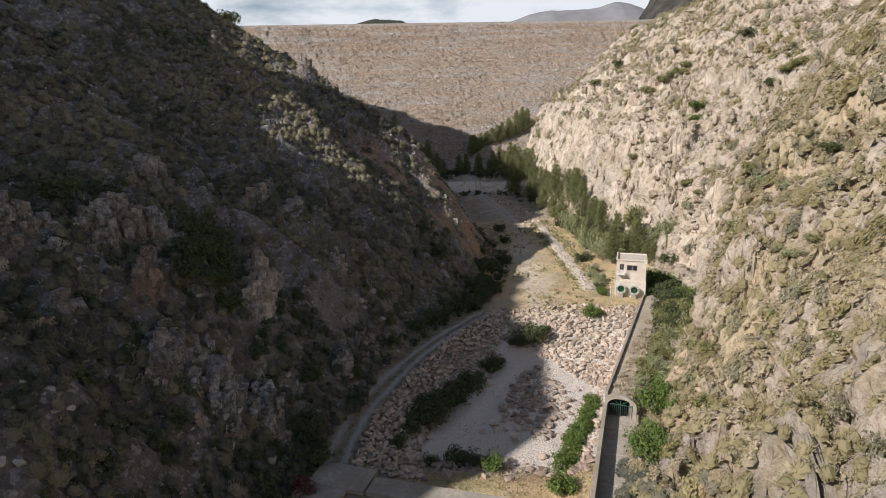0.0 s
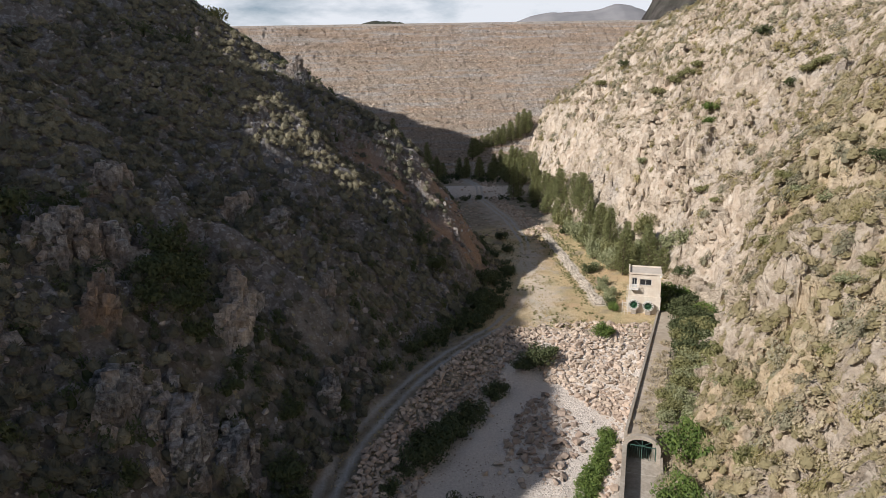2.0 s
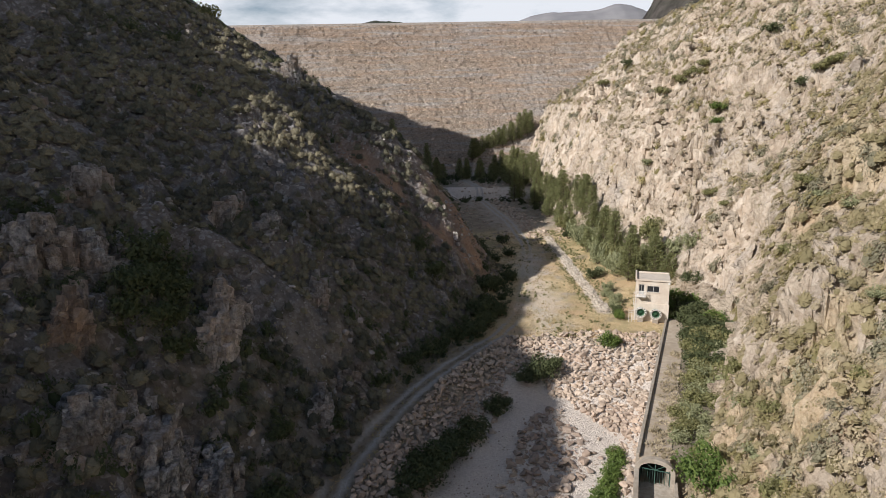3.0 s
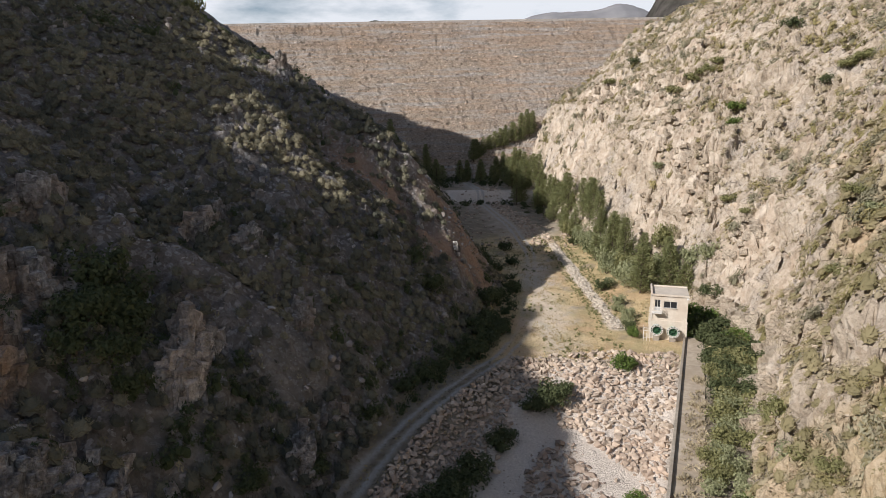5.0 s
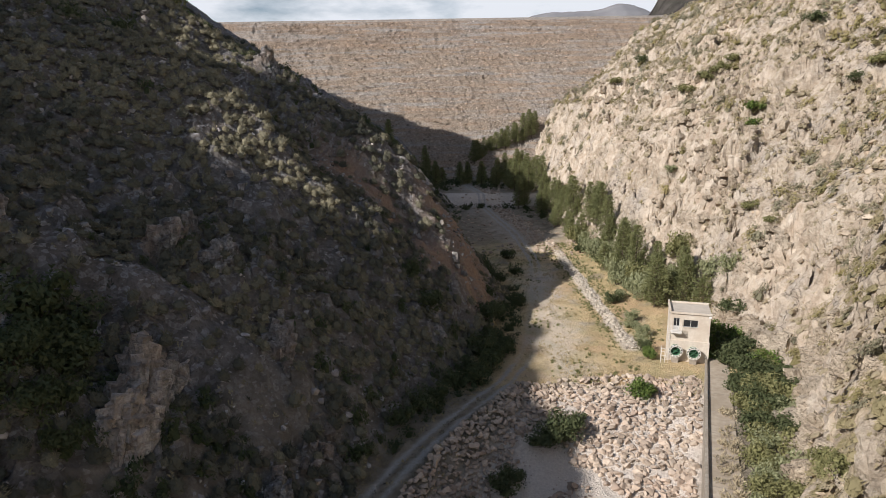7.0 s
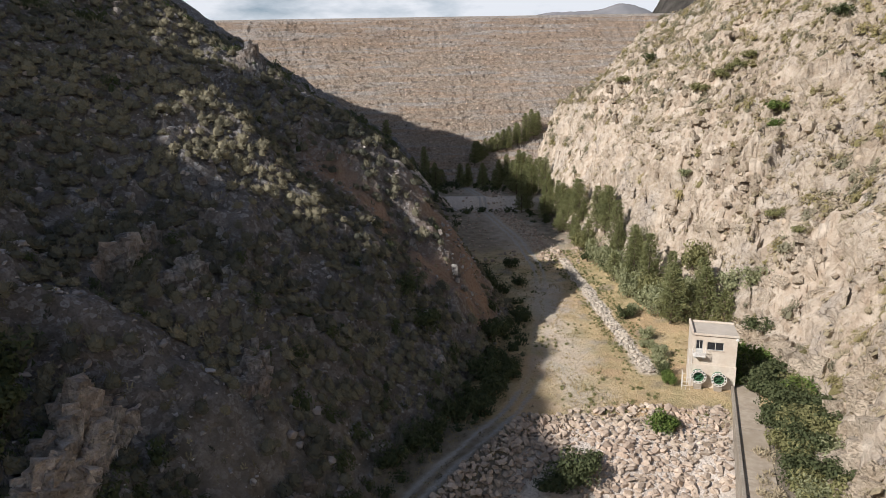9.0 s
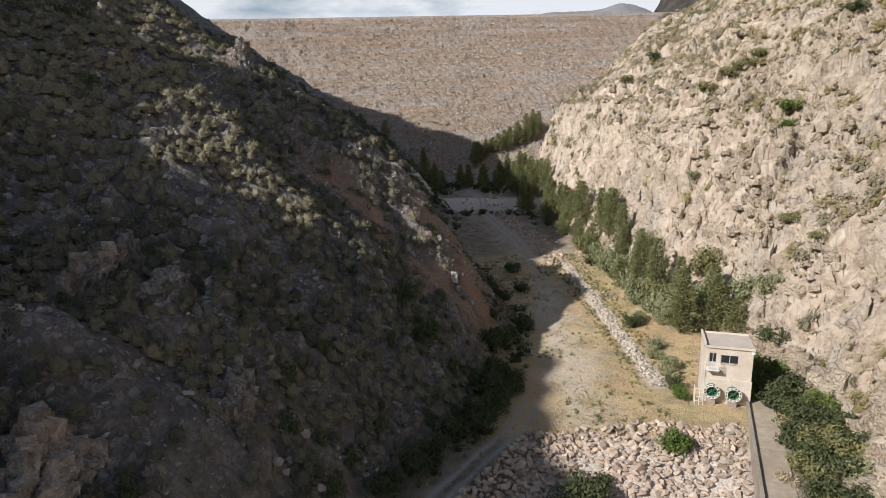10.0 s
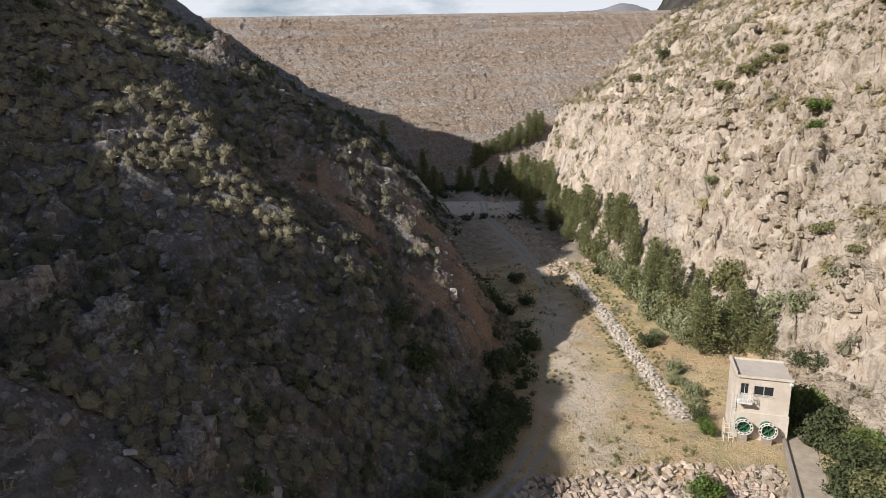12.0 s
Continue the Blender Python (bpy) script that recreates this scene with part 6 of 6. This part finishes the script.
def pine_meshes(seed, height, width):
    """Trunk with limbs, and a crown of drooping needle sprays in uneven whorls."""
    r = np.random.default_rng(seed)
    bm = bmesh.new()
    bmesh.ops.create_cone(bm, cap_ends=True, segments=8, radius1=0.019 * height, radius2=0.03, depth=height * 0.97, matrix=Matrix.Translation((0, 0, height * 0.485)))
    vs, fs, ts, off = [], [], [], 0
    levels = int(height * 1.9)
    for k in range(levels):
        u = 0.12 + 0.86 * k / (levels - 1)
        z = height * u
        reach = width * (1 - u) ** 0.6 * (0.55 + 0.45 * min(1, u / 0.22)) + 0.12
        n = 5 + int(r.integers(0, 3))
        a0 = r.uniform(0, 6.28)
        for j in range(n):
            a = a0 + 6.283 * j / n + r.normal(0, 0.2)
            l = reach * r.uniform(0.6, 1.15)
            d = Vector((math.cos(a), math.sin(a), 0.25 + 0.4 * u))
            if l > 0.8:
                q = d.to_track_quat("Z", "Y").to_matrix().to_4x4()
                bmesh.ops.create_cone(bm, cap_ends=False, segments=4, radius1=0.045, radius2=0.012, depth=l * 0.8, matrix=Matrix.Translation(Vector((0, 0, z)) + d.normalized() * l * 0.4) @ q)
            m = 7 + int(l * 9)
            s = r.uniform(0.15, 1.05, m) ** 0.7 * l
            p = np.stack([np.cos(a) * s, np.sin(a) * s, z + s * (0.25 + 0.4 * u) * 0.8], 1) + r.normal(0, 0.16 + 0.05 * l, (m, 3)) * (1, 1, 0.7)
            dirs = r.normal(size=(m, 3)) * 0.6 + np.array([math.cos(a), math.sin(a), 0.5])
            dirs /= np.linalg.norm(dirs, axis=1)[:, None]
            side = np.cross(dirs, r.normal(size=(m, 3)))
            side /= np.linalg.norm(side, axis=1)[:, None]
            L, W = r.uniform(0.30, 0.56, (m, 1)), r.uniform(0.08, 0.16, (m, 1))
            vs.append(np.concatenate([p - side * W, p + side * W, p + dirs * L]))
            i = np.arange(m)
            fs.append(np.stack([i, i + m, i + 2 * m], 1) + off)
            ts.append(np.full(3 * m, np.clip(r.normal(0.45, 0.22), 0, 1)))
            off += 3 * m
    return bm, np.concatenate(vs), np.concatenate(fs), np.concatenate(ts)


pines = []
for k, (h, w) in enumerate(((11.0, 2.9), (12.5, 3.1), (8.5, 2.7), (6.5, 2.3))):
    t = tagged(new("pine_tree"), "dense dark green pine with conical crown", "tree", "pines below the cliff")
    bm, v, f, tone = pine_meshes(400 + k, h, w)
    part("trunk", bm, M_BARK, t)
    me = mesh_of("crown", v, f, [M_PINE])
    add_zone(me, "tone", tone)
    new("crown", me).parent = t
    pines.append(t)


def beside_cliff(y, off):
    return float(line(np.array(y, float), RIGHT_FOOT)) + off


def dam_z(y):
    return DAM_CREST_Z - (DAM_CREST_Y - y) * DAM_SLOPE


# a belt along the foot of the cliff, tall ones among younger ones
spots = [(40.6, 141.0, 0, 1.0), (46.0, 140.5, 0, 0.95), (48.2, 137.5, 3, 0.95), (43.6, 149.0, 2, 0.9), (41.6, 144.5, 3, 0.9)]
r = np.random.default_rng(77)
for k in range(26):
    yy = 154 + 4.2 * k
    spots.append((beside_cliff(yy, r.uniform(-2.5, 3.4)), yy + r.uniform(-2.2, 2.2), int(r.choice([0, 1, 2, 2, 3])), r.uniform(0.6, 1.05)))
for k in range(7):
    yy = 186 + 15 * k
    spots.append((beside_cliff(yy, 2.0), yy + r.uniform(-3, 3), 1, r.uniform(0.9, 1.15)))
for k in range(20):
    yy = 262 + 3.4 * k
    spots.append((beside_cliff(min(yy, 300), r.uniform(-8, 2.5)), yy, int(r.integers(0, 3)), r.uniform(0.85, 1.2)))
for k in range(22):
    spots.append((r.uniform(-26, 36), r.uniform(292, 316), int(r.integers(0, 4)), r.uniform(0.7, 1.1)))
# up the groin between the dam and the cliff
for k in range(17):
    u = k / 16
    spots.append((16 + 34 * u + r.uniform(-1.5, 1.5), 334 + 19 * u + r.uniform(-2.5, 1.5), int(r.integers(0, 3)), r.uniform(0.8, 1.15)))
for k, (x, y, kind, s) in enumerate(spots):
    m = pose(x, y, max(float(ground_z(x, y)), dam_z(y)) - 0.3, 0, 0, (k * 83) % 360)
    ob = copy_thing(pines[kind], m)
    ob.scale = (s, s, s * (0.94 + 0.04 * (k % 4)))
for t, (x, y) in zip(pines, ((43.5, 171.5), (42.5, 192.5), (47.0, 144.0), (38.2, 168.0))):
    t.matrix_world = pose(x, y, float(ground_z(x, y)) - 0.3)

# dark thicket in the shade by the dam's foot and along the shaded spur
x, y, r = jitter(-40, 40, 158, 320, 3.0, 63)
zz, rocky = land(x, y)
d = np.abs(x - road_x(y))
ok = (((rocky > 0.1) & (x < 15) & (r.uniform(0, 1, len(x)) < 0.55)) | ((d > 3) & (y > 284) & (r.uniform(0, 1, len(x)) < 0.5)) | ((d > 12) & (y > 225) & (y < 266) & (r.uniform(0, 1, len(x)) < 0.25)) | ((np.abs(y - 263 + 0.1 * (x - 20)) < 3.0) & (x > -8) & (x < 34) & (r.uniform(0, 1, len(x)) < 0.8)))
x, y, zz = keep(ok, x, y, zz)
tone = np.clip(0.35 + r.normal(0, 0.25, len(x)), 0, 1)
stuff("dark_thicket", merge(SHRUBS, x, y, zz - 0.2, r.uniform(0.9, 2.1, len(x)), tone, r.uniform(0.8, 1.5, len(x)), seed=14, follow=0.35), M_DARK_LEAF, "dark thicket in the shade near the dam", "shrubs")

# thicket that closes the foot of the shaded slope
x, y, r = jitter(-24, 24, 48, 190, 1.5, 65)
dl = line(y, LEFT_FOOT) - x
zz, rocky = land(x, y)
ok = ((dl > -3.0) & (dl < 3.5) | (dl < 0) & (dl > -10) & (x < road_x(y)) & (y > 76) & (y < 150)) & (np.abs(x - road_x(y)) > 2.6) & (r.uniform(0, 1, len(x)) < 0.22 + 0.45 * fbm(x, y, 8, 2, 650) + 0.35 * (dl < 0.5) - 0.3 * stony(x, y))
x, y, zz = keep(ok, x, y, zz)
tone = np.clip(0.4 + r.normal(0, 0.3, len(x)), 0, 1)
stuff("foot_thicket", merge(SHRUBS, x, y, zz - 0.15, r.uniform(0.5, 1.5, len(x)), tone, r.uniform(0.8, 1.5, len(x)), seed=15, follow=0.6), M_DARK_LEAF, "dark green thicket along the foot of the shaded slope", "shrubs")

# dark shrubs of the near gully on the shaded slope
x, y, r = jitter(-48, -15, 42, 84, 1.7, 66)
zz, rocky = land(x, y)
ok = (rocky > 0.5) & (crag_mask(x, y, LEFT_CRAGS) < 0.6) & (r.uniform(0, 1, len(x)) < 0.38 + 0.5 * fbm(x, y, 7, 2, 655)) & (x > -0.76 * y)
x, y, zz = keep(ok, x, y, zz)
tone = np.clip(0.3 + r.normal(0, 0.3, len(x)), 0, 1)
stuff("gully_shrubs", merge(SHRUBS, x, y, zz - 0.1, r.uniform(0.6, 1.5, len(x)), tone, r.uniform(0.7, 1.2, len(x)), seed=19, follow=0.4), M_DARK_LEAF, "dark olive shrubs between the crags of the shaded slope", "shrubs")

# low grass between the wheel ruts and along the verge
x, y, r = jitter(-16, 16, 52, 114, 0.42, 68)
d = x - road_x(y)
ok = ((np.abs(d + 0.15 * fbm(x, y, 3, 2, 660)) < 0.5) | (np.abs(d - 2.0) < 0.45) | (d > -3.4) & (d < -1.9)) & (r.uniform(0, 1, len(x)) < 0.55 + 0.4 * fbm(x, y, 4, 2, 661))
x, y = keep(ok, x, y)
tone = np.clip(0.4 + r.normal(0, 0.25, len(x)), 0, 1)
stuff("verge_grass", merge(BLADES, x, y, ground_z(x, y), r.uniform(0.3, 0.75, len(x)), tone, r.uniform(0.6, 1.0, len(x)), seed=21), M_TUFT, "low grass between the ruts and on the verge of the track", "grass")

# scrub that has taken root on the dusty deck of the gallery
r = np.random.default_rng(67)
n = 130
u, w = 1.0 + 2.4 * r.uniform(0, 1, n) ** 0.6, 1.0 + 34 * r.uniform(0, 1, n) ** 1.3
q = gallery.matrix_world
pts = np.array([(q @ Vector((a, b, 0.0)))[:] for a, b in zip(u, w)])
tone = np.clip(0.6 + r.normal(0, 0.25, n), 0, 1)
stuff("deck_scrub", merge(CLUMPS, pts[:, 0], pts[:, 1], pts[:, 2], r.uniform(0.4, 1.1, n), tone, r.uniform(0.7, 1.2, n), seed=16), M_SCRUB, "dry scrub rooted on the dusty gallery deck", "scrub")
